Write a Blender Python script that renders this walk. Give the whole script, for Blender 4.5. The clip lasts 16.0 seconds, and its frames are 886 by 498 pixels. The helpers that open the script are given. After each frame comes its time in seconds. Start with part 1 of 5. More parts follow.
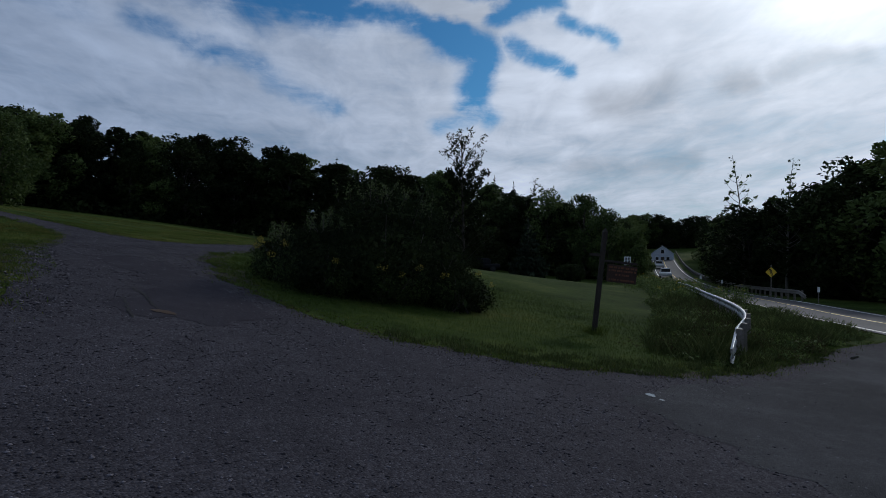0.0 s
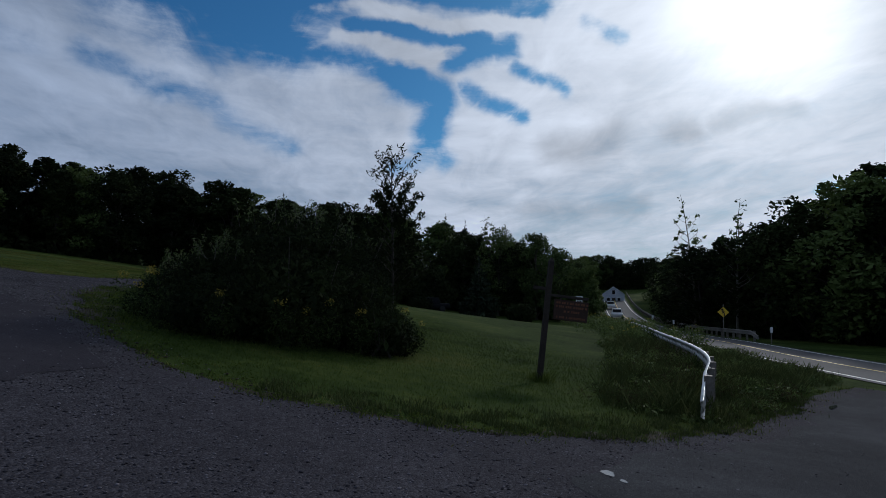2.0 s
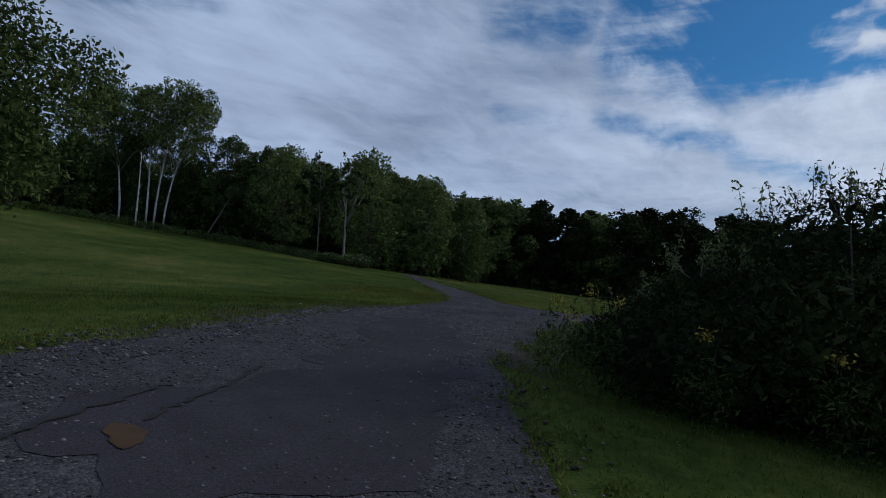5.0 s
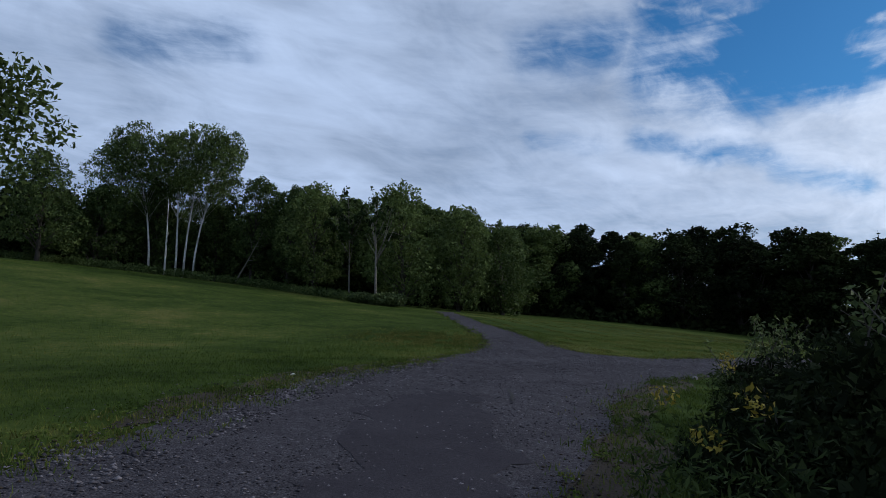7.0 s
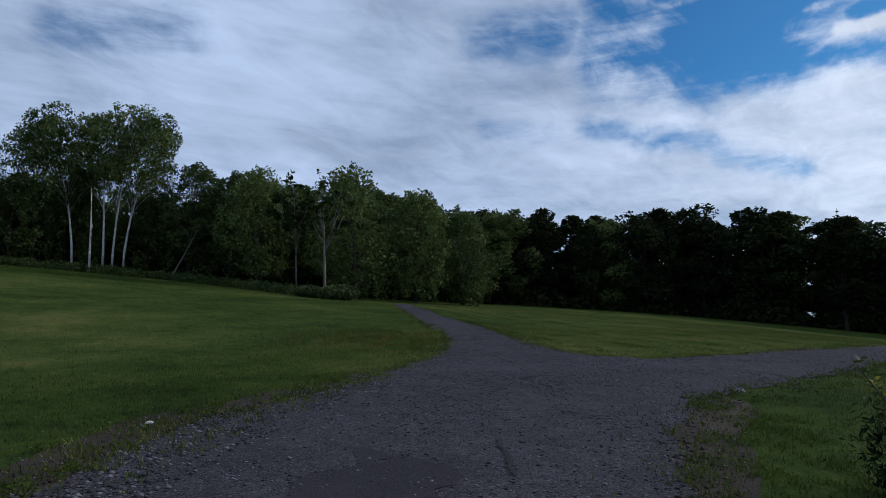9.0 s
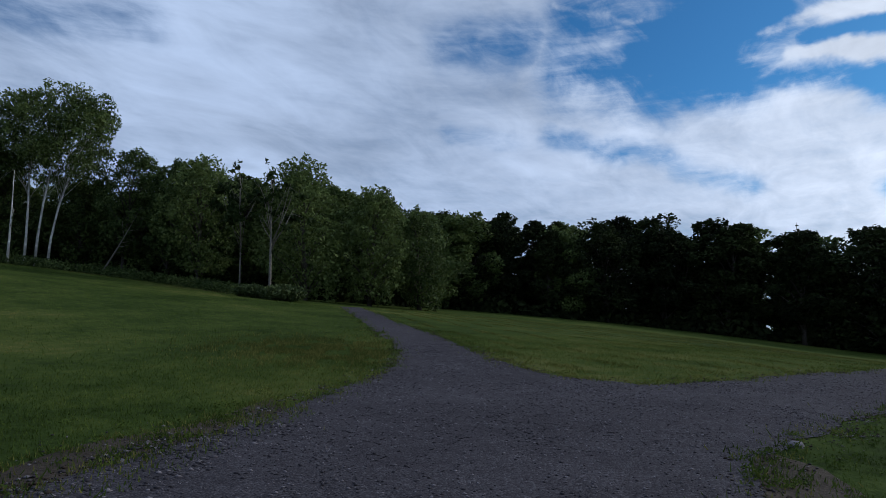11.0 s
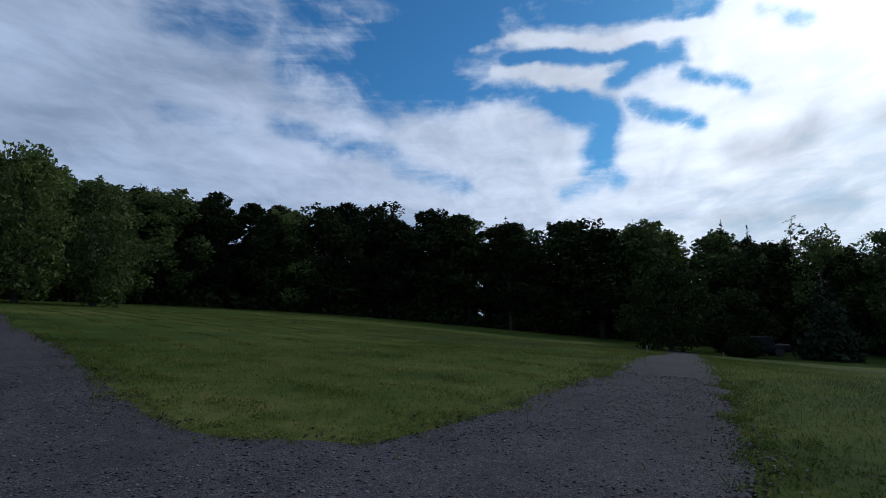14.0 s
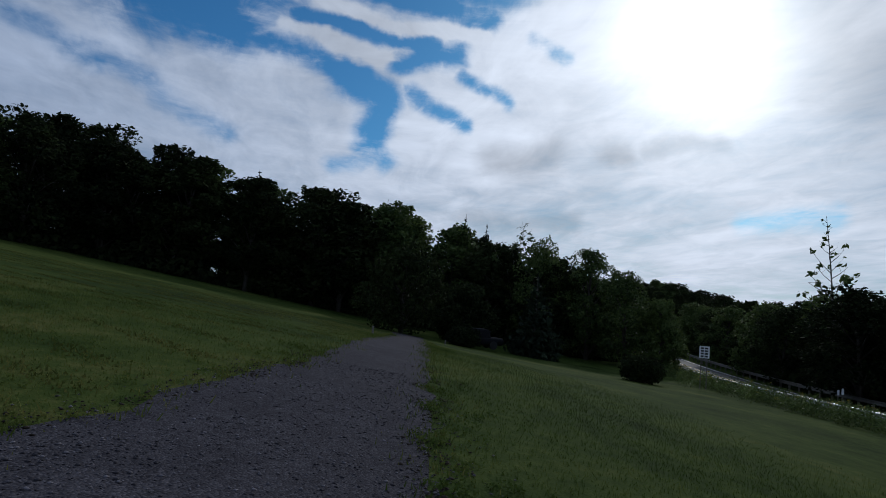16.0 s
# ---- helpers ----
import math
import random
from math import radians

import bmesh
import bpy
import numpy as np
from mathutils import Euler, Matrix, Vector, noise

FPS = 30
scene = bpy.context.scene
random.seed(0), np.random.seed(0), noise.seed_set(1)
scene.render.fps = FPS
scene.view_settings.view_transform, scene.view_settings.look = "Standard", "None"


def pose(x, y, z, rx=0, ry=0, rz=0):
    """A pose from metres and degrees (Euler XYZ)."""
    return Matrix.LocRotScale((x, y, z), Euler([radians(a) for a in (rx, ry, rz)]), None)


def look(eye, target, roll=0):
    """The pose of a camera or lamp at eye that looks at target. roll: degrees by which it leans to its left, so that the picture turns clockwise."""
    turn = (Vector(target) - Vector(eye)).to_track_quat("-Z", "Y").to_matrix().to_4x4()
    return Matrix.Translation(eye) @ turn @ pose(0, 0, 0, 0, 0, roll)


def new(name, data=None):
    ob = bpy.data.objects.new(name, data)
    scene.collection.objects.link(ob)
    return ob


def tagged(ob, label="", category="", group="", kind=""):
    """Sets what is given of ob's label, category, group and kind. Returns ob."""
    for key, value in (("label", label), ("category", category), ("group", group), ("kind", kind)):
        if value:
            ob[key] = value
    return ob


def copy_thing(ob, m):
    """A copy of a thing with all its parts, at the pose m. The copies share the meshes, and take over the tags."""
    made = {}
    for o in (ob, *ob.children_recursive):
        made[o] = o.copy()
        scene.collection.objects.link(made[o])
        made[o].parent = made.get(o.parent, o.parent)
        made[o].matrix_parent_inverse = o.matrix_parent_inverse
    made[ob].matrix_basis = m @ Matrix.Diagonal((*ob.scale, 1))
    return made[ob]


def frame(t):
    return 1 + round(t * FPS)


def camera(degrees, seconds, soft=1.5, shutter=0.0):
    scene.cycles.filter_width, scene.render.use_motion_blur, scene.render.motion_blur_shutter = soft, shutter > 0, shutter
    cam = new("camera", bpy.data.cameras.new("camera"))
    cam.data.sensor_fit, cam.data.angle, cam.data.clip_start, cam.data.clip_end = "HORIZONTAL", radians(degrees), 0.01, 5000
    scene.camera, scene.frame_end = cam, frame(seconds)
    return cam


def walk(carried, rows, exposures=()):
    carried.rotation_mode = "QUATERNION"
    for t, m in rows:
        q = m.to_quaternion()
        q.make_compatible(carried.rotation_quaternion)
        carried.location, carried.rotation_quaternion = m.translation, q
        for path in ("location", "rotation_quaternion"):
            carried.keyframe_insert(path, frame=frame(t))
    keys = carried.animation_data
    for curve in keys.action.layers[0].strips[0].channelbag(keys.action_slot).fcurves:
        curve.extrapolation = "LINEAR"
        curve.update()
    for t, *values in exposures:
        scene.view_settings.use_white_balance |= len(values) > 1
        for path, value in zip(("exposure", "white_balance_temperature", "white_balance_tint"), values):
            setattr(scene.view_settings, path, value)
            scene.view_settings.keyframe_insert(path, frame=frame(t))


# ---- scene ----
cam = camera(71.0, 16.0, soft=0.8)
PATH = [
    (0, (0.0, 0.0, 1.601), (0.0, 2.0, 1.613), 0.3),
    (0.5, (0.21, 0.571, 1.56), (0.327, 2.567, 1.593), -0.2),
    (1, (0.468, 1.178, 1.505), (0.675, 3.165, 1.59), 0.1),
    (1.5, (0.608, 1.687, 1.485), (0.861, 3.666, 1.626), 0.4),
    (2, (0.769, 2.422, 1.427), (0.913, 4.411, 1.571), 0.5),
    (2.5, (0.866, 3.365, 1.395), (0.857, 5.358, 1.556), 0.1),
    (3, (0.854, 4.262, 1.382), (0.651, 6.244, 1.564), 0.0),
    (3.5, (0.83, 5.065, 1.406), (0.424, 7.016, 1.579), -0.9),
    (4, (0.548, 6.076, 1.398), (-0.139, 7.944, 1.595), 1.7),
    (4.5, (0.02, 7.081, 1.409), (-1.033, 8.767, 1.627), 2.5),
    (5, (-0.422, 7.81, 1.404), (-1.732, 9.302, 1.643), 2.6),
    (7.5, (-2.912, 10.812, 2.177), (-4.302, 12.209, 2.514), -0.0),
    (8, (-3.593, 11.472, 2.253), (-4.969, 12.885, 2.586), -0.2),
    (8.5, (-4.298, 12.252, 2.34), (-5.673, 13.679, 2.608), -0.9),
    (9, (-4.927, 13.012, 2.417), (-6.221, 14.507, 2.717), -1.9),
    (9.5, (-5.492, 13.56, 2.522), (-6.737, 15.097, 2.817), -1.3),
    (12, (-7.438, 16.868, 2.86), (-8.518, 18.519, 3.186), -1.2),
    (12.5, (-7.836, 17.721, 3.031), (-8.716, 19.493, 3.321), -3.2),
    (13, (-8.194, 18.807, 3.037), (-8.903, 20.657, 3.31), -2.5),
    (13.5, (-8.452, 19.824, 3.03), (-9.031, 21.722, 3.282), -2.5),
    (14, (-8.605, 20.72, 3.001), (-9.021, 22.66, 3.253), -3.2),
    (14.5, (-8.782, 21.38, 3.036), (-8.973, 23.36, 3.241), -2.5),
    (15, (-8.701, 22.058, 3.106), (-8.713, 24.054, 3.237), -1.2),
    (15.5, (-8.32, 22.691, 3.07), (-8.076, 24.673, 3.193), 3.3),
    (16, (-7.942, 23.261, 3.048), (-7.586, 25.222, 3.213), 4.6),
]
walk(cam, [(t, look(eye, goal, roll)) for t, eye, goal, roll in PATH],
     exposures=[(0, -0.6, 5900, 8), (3.0, -0.62, 5900, 8), (5.0, -0.2, 6000, 8), (7.4, 0.12, 6000, 8), (12.5, 0.1, 6000, 8), (14.0, -0.05, 5950, 8), (15.5, -0.48, 5900, 8), (16.0, -0.5, 5900, 8)])

# ---- sky, sun, exposure ----
SUN_AZ, SUN_EL = radians(33.0), radians(24.0)
world = bpy.data.worlds.new("sky")
scene.world = world
world.use_nodes = True


def build_sky(tree):
    nodes, links = tree.nodes, tree.links
    nodes.clear()

    def val(v):
        n = nodes.new("ShaderNodeValue")
        n.outputs[0].default_value = v
        return n.outputs[0]

    def op(kind, a, b=None, c=None, clamp=False):
        n = nodes.new("ShaderNodeMath")
        n.operation, n.use_clamp = kind, clamp
        for i, v in enumerate((a, b, c)):
            if v is None:
                continue
            if isinstance(v, (int, float)):
                n.inputs[i].default_value = v
            else:
                links.new(v, n.inputs[i])
        return n.outputs[0]

    def vec(kind, a, b=None, scale=None, out=0):
        n = nodes.new("ShaderNodeVectorMath")
        n.operation = kind
        for i, v in enumerate((a, b)):
            if v is None:
                continue
            if isinstance(v, tuple):
                n.inputs[i].default_value = v
            else:
                links.new(v, n.inputs[i])
        if scale is not None:
            if isinstance(scale, (int, float)):
                n.inputs["Scale"].default_value = scale
            else:
                links.new(scale, n.inputs["Scale"])
        return n.outputs[out]

    def smooth(v, lo, hi):
        n = nodes.new("ShaderNodeMapRange")
        n.interpolation_type = "SMOOTHSTEP"
        n.inputs[1].default_value, n.inputs[2].default_value = lo, hi
        links.new(v, n.inputs[0])
        return n.outputs[0]

    def fbm(coord, scale, detail, rough=0.55, warp=0.0):
        n = nodes.new("ShaderNodeTexNoise")
        n.inputs["Scale"].default_value, n.inputs["Detail"].default_value = scale, detail
        n.inputs["Roughness"].default_value, n.inputs["Distortion"].default_value = rough, warp
        links.new(coord, n.inputs["Vector"])
        return n

    def mix(f, a, b):
        n = nodes.new("ShaderNodeMix")
        n.data_type = "RGBA"
        links.new(f, n.inputs[0])
        for i, v in ((6, a), (7, b)):
            if isinstance(v, tuple):
                n.inputs[i].default_value = v
            else:
                links.new(v, n.inputs[i])
        return n.outputs[2]

    way = nodes.new("ShaderNodeTexCoord").outputs["Generated"]
    part = nodes.new("ShaderNodeSeparateXYZ")
    links.new(way, part.inputs[0])
    az = op("MULTIPLY", op("ARCTAN2", part.outputs[0], part.outputs[1]), 57.2958)
    el = op("MULTIPLY", op("ARCSINE", part.outputs[2]), 57.2958)
    flat = nodes.new("ShaderNodeCombineXYZ")
    links.new(az, flat.inputs[0])
    links.new(el, flat.inputs[1])
    # the cloud deck seen in perspective
    high = op("MAXIMUM", op("ADD", part.outputs[2], 0.12), 0.05)
    deck = vec("SCALE", way, scale=op("DIVIDE", 1.0, high))
    slant = nodes.new("ShaderNodeMapping")
    slant.inputs["Rotation"].default_value = (0, 0, radians(28))
    slant.inputs["Scale"].default_value = (1.0, 0.55, 1.0)
    links.new(deck, slant.inputs[0])
    broad = fbm(slant.outputs[0], 1.1, 6, 0.58, 0.4)
    fine = fbm(slant.outputs[0], 4.2, 8, 0.6, 0.8)
    warp = vec("SCALE", vec("SUBTRACT", fbm(flat.outputs[0], 0.11, 5, 0.6).outputs["Color"], (0.5, 0.5, 0.5)), scale=3.6)
    spot = vec("ADD", flat.outputs[0], warp)
    def lobes(rows):
        most = val(0.0)
        for ax, ay, bx, by, w, depth in rows:
            pa = vec("SUBTRACT", spot, (ax, ay, 0))
            ba = (bx - ax, by - ay, 0.0)
            h = op("DIVIDE", vec("DOT_PRODUCT", pa, ba, out=1), ba[0] ** 2 + ba[1] ** 2, clamp=True)
            d = vec("LENGTH", vec("SUBTRACT", pa, vec("SCALE", ba, scale=h)), out=1)
            far = op("SUBTRACT", 1.0, smooth(d, w * 0.05, w * 2.0))
            most = op("MAXIMUM", most, op("MULTIPLY", far, depth))
        return most

    blue = lobes(RIFTS)
    comb = nodes.new("ShaderNodeMapping")
    comb.inputs["Rotation"].default_value = (0, 0, radians(24))
    comb.inputs["Scale"].default_value = (0.075, 0.5, 1.0)
    links.new(flat.outputs[0], comb.inputs[0])
    streak = fbm(comb.outputs[0], 1.0, 7, 0.62, 0.5)
    wisp = fbm(slant.outputs[0], 13.0, 8, 0.65, 1.2)
    ragged_thin = op("ADD", op("MULTIPLY", op("SUBTRACT", fine.outputs["Fac"], 0.5), 2.3), op("MULTIPLY", op("SUBTRACT", wisp.outputs["Fac"], 0.5), 1.3))
    ragged_thin = op("ADD", op("MULTIPLY", ragged_thin, 0.8), op("MULTIPLY", op("SUBTRACT", streak.outputs["Fac"], 0.5), 1.7))
    thin = op("MULTIPLY", ragged_thin, op("ADD", 0.26, op("MULTIPLY", op("MINIMUM", blue, 1.0), 0.74)))
    big = op("MULTIPLY", op("SUBTRACT", broad.outputs["Fac"], 0.5), 1.0)
    wild = op("MULTIPLY", smooth(broad.outputs["Fac"], 0.56, 0.74), 0.55)
    away = smooth(op("ABSOLUTE", op("ADD", az, 5.0)), 58.0, 75.0)
    gaps = op("MAXIMUM", blue, op("MULTIPLY", wild, away))
    cover = smooth(op("ADD", op("ADD", op("ADD", op("SUBTRACT", 0.9, gaps), op("MULTIPLY", lobes(WISPS), 0.8)), thin), big), -0.2, 1.1)

    sky = nodes.new("ShaderNodeTexSky")
    sky.sky_type, sky.sun_disc = "NISHITA", False
    sky.sun_elevation, sky.sun_rotation = SUN_EL, SUN_AZ
    sky.air_density, sky.dust_density, sky.ozone_density = 1.0, 0.6, 2.5
    clear = vec("MULTIPLY", sky.outputs[0], (0.027, 0.061, 0.085))

    sun = (math.sin(SUN_AZ) * math.cos(SUN_EL), math.cos(SUN_AZ) * math.cos(SUN_EL), math.sin(SUN_EL))
    near = vec("DOT_PRODUCT", way, sun, out=1)
    glow = op("POWER", op("MAXIMUM", near, 0.0), 3.6)
    core = op("POWER", op("MAXIMUM", near, 0.0), 120.0)
    tex = op("ADD", 0.92, op("ADD", op("ADD", op("MULTIPLY", op("SUBTRACT", fine.outputs["Fac"], 0.5), 0.55), op("MULTIPLY", op("SUBTRACT", streak.outputs["Fac"], 0.5), 0.22)), op("MULTIPLY", op("SUBTRACT", broad.outputs["Fac"], 0.5), 1.1)))
    tex = op("MULTIPLY", tex, op("SUBTRACT", 1.0, op("MULTIPLY", lobes(GREYS), 0.3)))
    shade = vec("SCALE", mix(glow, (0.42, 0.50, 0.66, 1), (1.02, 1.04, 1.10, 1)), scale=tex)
    lit = vec("ADD", shade, vec("SCALE", (1.0, 0.97, 0.92), scale=op("MULTIPLY", core, 1.1)))
    out = mix(cover, vec("ADD", clear, vec("SCALE", (1.0, 0.97, 0.92), scale=op("MULTIPLY", core, 0.5))), lit)
    bg = nodes.new("ShaderNodeBackground")
    links.new(out, bg.inputs[0])
    bg.inputs[1].default_value = SKY_STRENGTH
    end = nodes.new("ShaderNodeOutputWorld")
    links.new(bg.outputs[0], end.inputs[0])


SKY_STRENGTH = 1.0
# the blue rifts between the clouds: azimuth and elevation of both ends, half width, depth, in degrees
RIFTS = [
    (-25.0, 24.6, -17.7, 22.4, 2.7, 0.95), (-17.7, 25.2, -8.0, 26.2, 3.2, 1.30), (-16.5, 22.6, -9.5, 22.0, 2.0, 1.25),
    (-14.0, 29.8, 14.0, 29.6, 3.2, 1.25), (-24.0, 28.6, -14.0, 29.2, 2.4, 0.85), (-36.0, 27.0, -28.0, 26.6, 1.8, 0.62),
    (-26.5, 19.0, -19.7, 16.9, 1.0, 0.62), (-21.0, 18.0, -15.2, 15.2, 0.9, 0.55), (-15.5, 14.9, -10.3, 12.5, 0.9, 0.42),
    (-36.0, 19.3, -30.0, 18.7, 0.7, 0.35), (-9.3, 21.5, -0.2, 19.4, 0.9, 1.05), (-0.2, 19.3, 3.7, 17.8, 1.3, 1.30),
    (3.7, 17.8, 2.7, 14.0, 1.2, 1.25), (2.7, 13.9, 4.2, 12.2, 0.9, 0.95), (-0.5, 11.3, 3.0, 12.4, 0.8, 0.7),
    (4.6, 21.4, 10.7, 22.3, 0.9, 1.2), (6.1, 18.5, 11.0, 16.2, 0.8, 1.15), (11.2, 20.6, 15.4, 18.6, 0.6, 1.0),
    (17.2, 23.8, 20.1, 22.1, 0.6, 0.9), (-5.0, 23.7, 8.2, 22.6, 0.7, 1.1), (0.4, 27.2, 13.3, 25.7, 1.0, 1.2),
    (36.5, 8.1, 42.5, 8.8, 0.9, 0.6), (-74.0, 25.5, -64.0, 26.5, 1.6, 0.5),
]
# the thin white streaks that cross them
WISPS = [
    (-8.0, 25.3, -3.4, 25.7, 0.45, 0.75), (-3.4, 25.7, 3.6, 23.9, 0.6, 0.95), (3.6, 23.9, 12.7, 24.4, 0.5, 0.9), (-6.1, 22.7, -2.3, 21.9, 0.4, 0.7),
    (-2.3, 21.8, 0.4, 20.9, 0.75, 0.9), (0.4, 21.0, 5.1, 22.0, 0.55, 0.85), (-18.0, 24.7, -17.3, 24.9, 0.3, 0.4), (-27.0, 24.0, -21.0, 20.6, 2.0, 0.35),
    (-26.0, 29.6, -18.0, 28.2, 0.22, 0.35),
]
GREYS = [(14.0, 13.2, 20.0, 13.8, 1.3, 1.0), (24.6, 14.0, 26.2, 14.0, 0.9, 1.0), (40.0, 24.0, 52.0, 17.0, 4.0, 0.9), (12.0, 7.5, 22.0, 8.0, 0.7, 0.6), (28.0, 14.5, 34.0, 15.0, 0.7, 0.7), (-60.0, 20.0, -45.0, 17.0, 2.5, 0.4)]
build_sky(world.node_tree)

sun_data = bpy.data.lights.new("sun", "SUN")
sun_data.energy, sun_data.angle, sun_data.color = 1.5, radians(4.0), (1.0, 0.93, 0.82)
sun_lamp = new("sun", sun_data)
sun_lamp.matrix_world = look((60, 90, 60), (60 - math.sin(SUN_AZ) * 50, 90 - math.cos(SUN_AZ) * 50, 60 - math.tan(SUN_EL) * 50))


# ---- materials ----
def surface(name, dark, light, rough=0.85, grain=30.0, patch=0.6, bump=0.3, metal=0.0, vary=0.0, dist=0.01, through_leaf=0.0, spec=0.3):
    """A material whose colour runs from dark to light by noise at two scales, with fine relief."""
    m = bpy.data.materials.new(name)
    m.use_nodes = True
    nodes, links = m.node_tree.nodes, m.node_tree.links
    bsdf = nodes["Principled BSDF"]
    bsdf.inputs["Roughness"].default_value = rough
    bsdf.inputs["Metallic"].default_value = metal
    bsdf.inputs["Specular IOR Level"].default_value = spec
    geo = nodes.new("ShaderNodeNewGeometry")
    tc = nodes.new("ShaderNodeTexCoord")

    def noise_tex(scale, detail):
        n = nodes.new("ShaderNodeTexNoise")
        n.inputs["Scale"].default_value, n.inputs["Detail"].default_value = scale, detail
        links.new(tc.outputs["Object"], n.inputs["Vector"])
        return n.outputs["Fac"]

    def math_node(kind, a, b):
        n = nodes.new("ShaderNodeMath")
        n.operation = kind
        for i, v in enumerate((a, b)):
            if isinstance(v, (int, float)):
                n.inputs[i].default_value = v
            else:
                links.new(v, n.inputs[i])
        return n.outputs[0]

    small, large = noise_tex(grain, 4), noise_tex(patch, 5)
    f = math_node("ADD", math_node("MULTIPLY", small, 0.55), math_node("MULTIPLY", large, 0.75))
    f = math_node("SUBTRACT", f, 0.15)
    if vary:
        f = math_node("ADD", f, math_node("MULTIPLY", math_node("SUBTRACT", geo.outputs["Random Per Island"], 0.5), vary))
        info = nodes.new("ShaderNodeObjectInfo")
        f = math_node("ADD", f, math_node("MULTIPLY", math_node("SUBTRACT", info.outputs["Random"], 0.5), vary * 0.8))
    ramp = nodes.new("ShaderNodeValToRGB")
    ramp.color_ramp.elements[0].position, ramp.color_ramp.elements[1].position = 0.3, 0.72
    ramp.color_ramp.elements[0].color, ramp.color_ramp.elements[1].color = (*dark, 1), (*light, 1)
    links.new(f, ramp.inputs[0])
    links.new(ramp.outputs[0], bsdf.inputs["Base Color"])
    if bump:
        b = nodes.new("ShaderNodeBump")
        b.inputs["Strength"].default_value, b.inputs["Distance"].default_value = bump, dist
        links.new(small, b.inputs["Height"])
        links.new(b.outputs[0], bsdf.inputs["Normal"])
    if through_leaf:
        end = nodes["Material Output"]
        tr = nodes.new("ShaderNodeBsdfTranslucent")
        links.new(ramp.outputs[0], tr.inputs[0])
        mx = nodes.new("ShaderNodeMixShader")
        mx.inputs[0].default_value = through_leaf
        links.new(bsdf.outputs[0], mx.inputs[1])
        links.new(tr.outputs[0], mx.inputs[2])
        links.new(mx.outputs[0], end.inputs["Surface"])
    return m


def nodes_of(name, rough, spec):
    m = bpy.data.materials.new(name)
    m.use_nodes = True
    bsdf = m.node_tree.nodes["Principled BSDF"]
    bsdf.inputs["Roughness"].default_value, bsdf.inputs["Specular IOR Level"].default_value = rough, spec
    return m, m.node_tree.nodes, m.node_tree.links, bsdf


def noise_of(nodes, links, coord, scale, detail, rough=0.55):
    n = nodes.new("ShaderNodeTexNoise")
    n.inputs["Scale"].default_value, n.inputs["Detail"].default_value, n.inputs["Roughness"].default_value = scale, detail, rough
    links.new(coord, n.inputs["Vector"])
    return n.outputs["Fac"]


def weighted(nodes, links, terms, shift):
    """The weighted sum of some values, each taken from its middle, plus a shift."""
    total = None
    for value, w in terms:
        n = nodes.new("ShaderNodeMath")
        n.operation = "MULTIPLY_ADD"
        links.new(value, n.inputs[0])
        n.inputs[1].default_value, n.inputs[2].default_value = w, -0.5 * w + (shift if total is None else 0.0)
        if total is not None:
            a = nodes.new("ShaderNodeMath")
            a.operation = "ADD"
            links.new(total, a.inputs[0])
            links.new(n.outputs[0], a.inputs[1])
            total = a.outputs[0]
        else:
            total = n.outputs[0]
    return total


def ramp_of(nodes, links, value, stops):
    r = nodes.new("ShaderNodeValToRGB")
    while len(r.color_ramp.elements) < len(stops):
        r.color_ramp.elements.new(0.5)
    for e, (at, col) in zip(r.color_ramp.elements, stops):
        e.position, e.color = at, (*col, 1)
    links.new(value, r.inputs[0])
    return r.outputs[0]


def turf(name, stops, leafy):
    """Grass: sward tints that drift over metres, tufts over a hand's breadth, and single blades."""
    m, nodes, links, bsdf = nodes_of(name, 0.95, 0.02)
    geo = nodes.new("ShaderNodeNewGeometry")
    place = geo.outputs["Position"]
    terms = [(noise_of(nodes, links, place, 0.09, 3), 1.5), (noise_of(nodes, links, place, 0.5, 5, 0.65), 1.2), (noise_of(nodes, links, place, 4.0, 4, 0.6), 0.6)]
    if leafy:
        terms.append((geo.outputs["Random Per Island"], 0.32))
    else:
        terms.append((noise_of(nodes, links, place, 40.0, 3), 0.5))
    colour = ramp_of(nodes, links, weighted(nodes, links, terms, 0.5), stops)
    links.new(colour, bsdf.inputs["Base Color"])
    if leafy:
        tr, mx = nodes.new("ShaderNodeBsdfTranslucent"), nodes.new("ShaderNodeMixShader")
        links.new(colour, tr.inputs[0])
        mx.inputs[0].default_value = 0.3
        links.new(bsdf.outputs[0], mx.inputs[1])
        links.new(tr.outputs[0], mx.inputs[2])
        links.new(mx.outputs[0], nodes["Material Output"].inputs["Surface"])
    else:
        b = nodes.new("ShaderNodeBump")
        b.inputs["Strength"].default_value, b.inputs["Distance"].default_value = 0.8, 0.03
        links.new(noise_of(nodes, links, place, 18.0, 5), b.inputs["Height"])
        links.new(b.outputs[0], bsdf.inputs["Normal"])
    return m


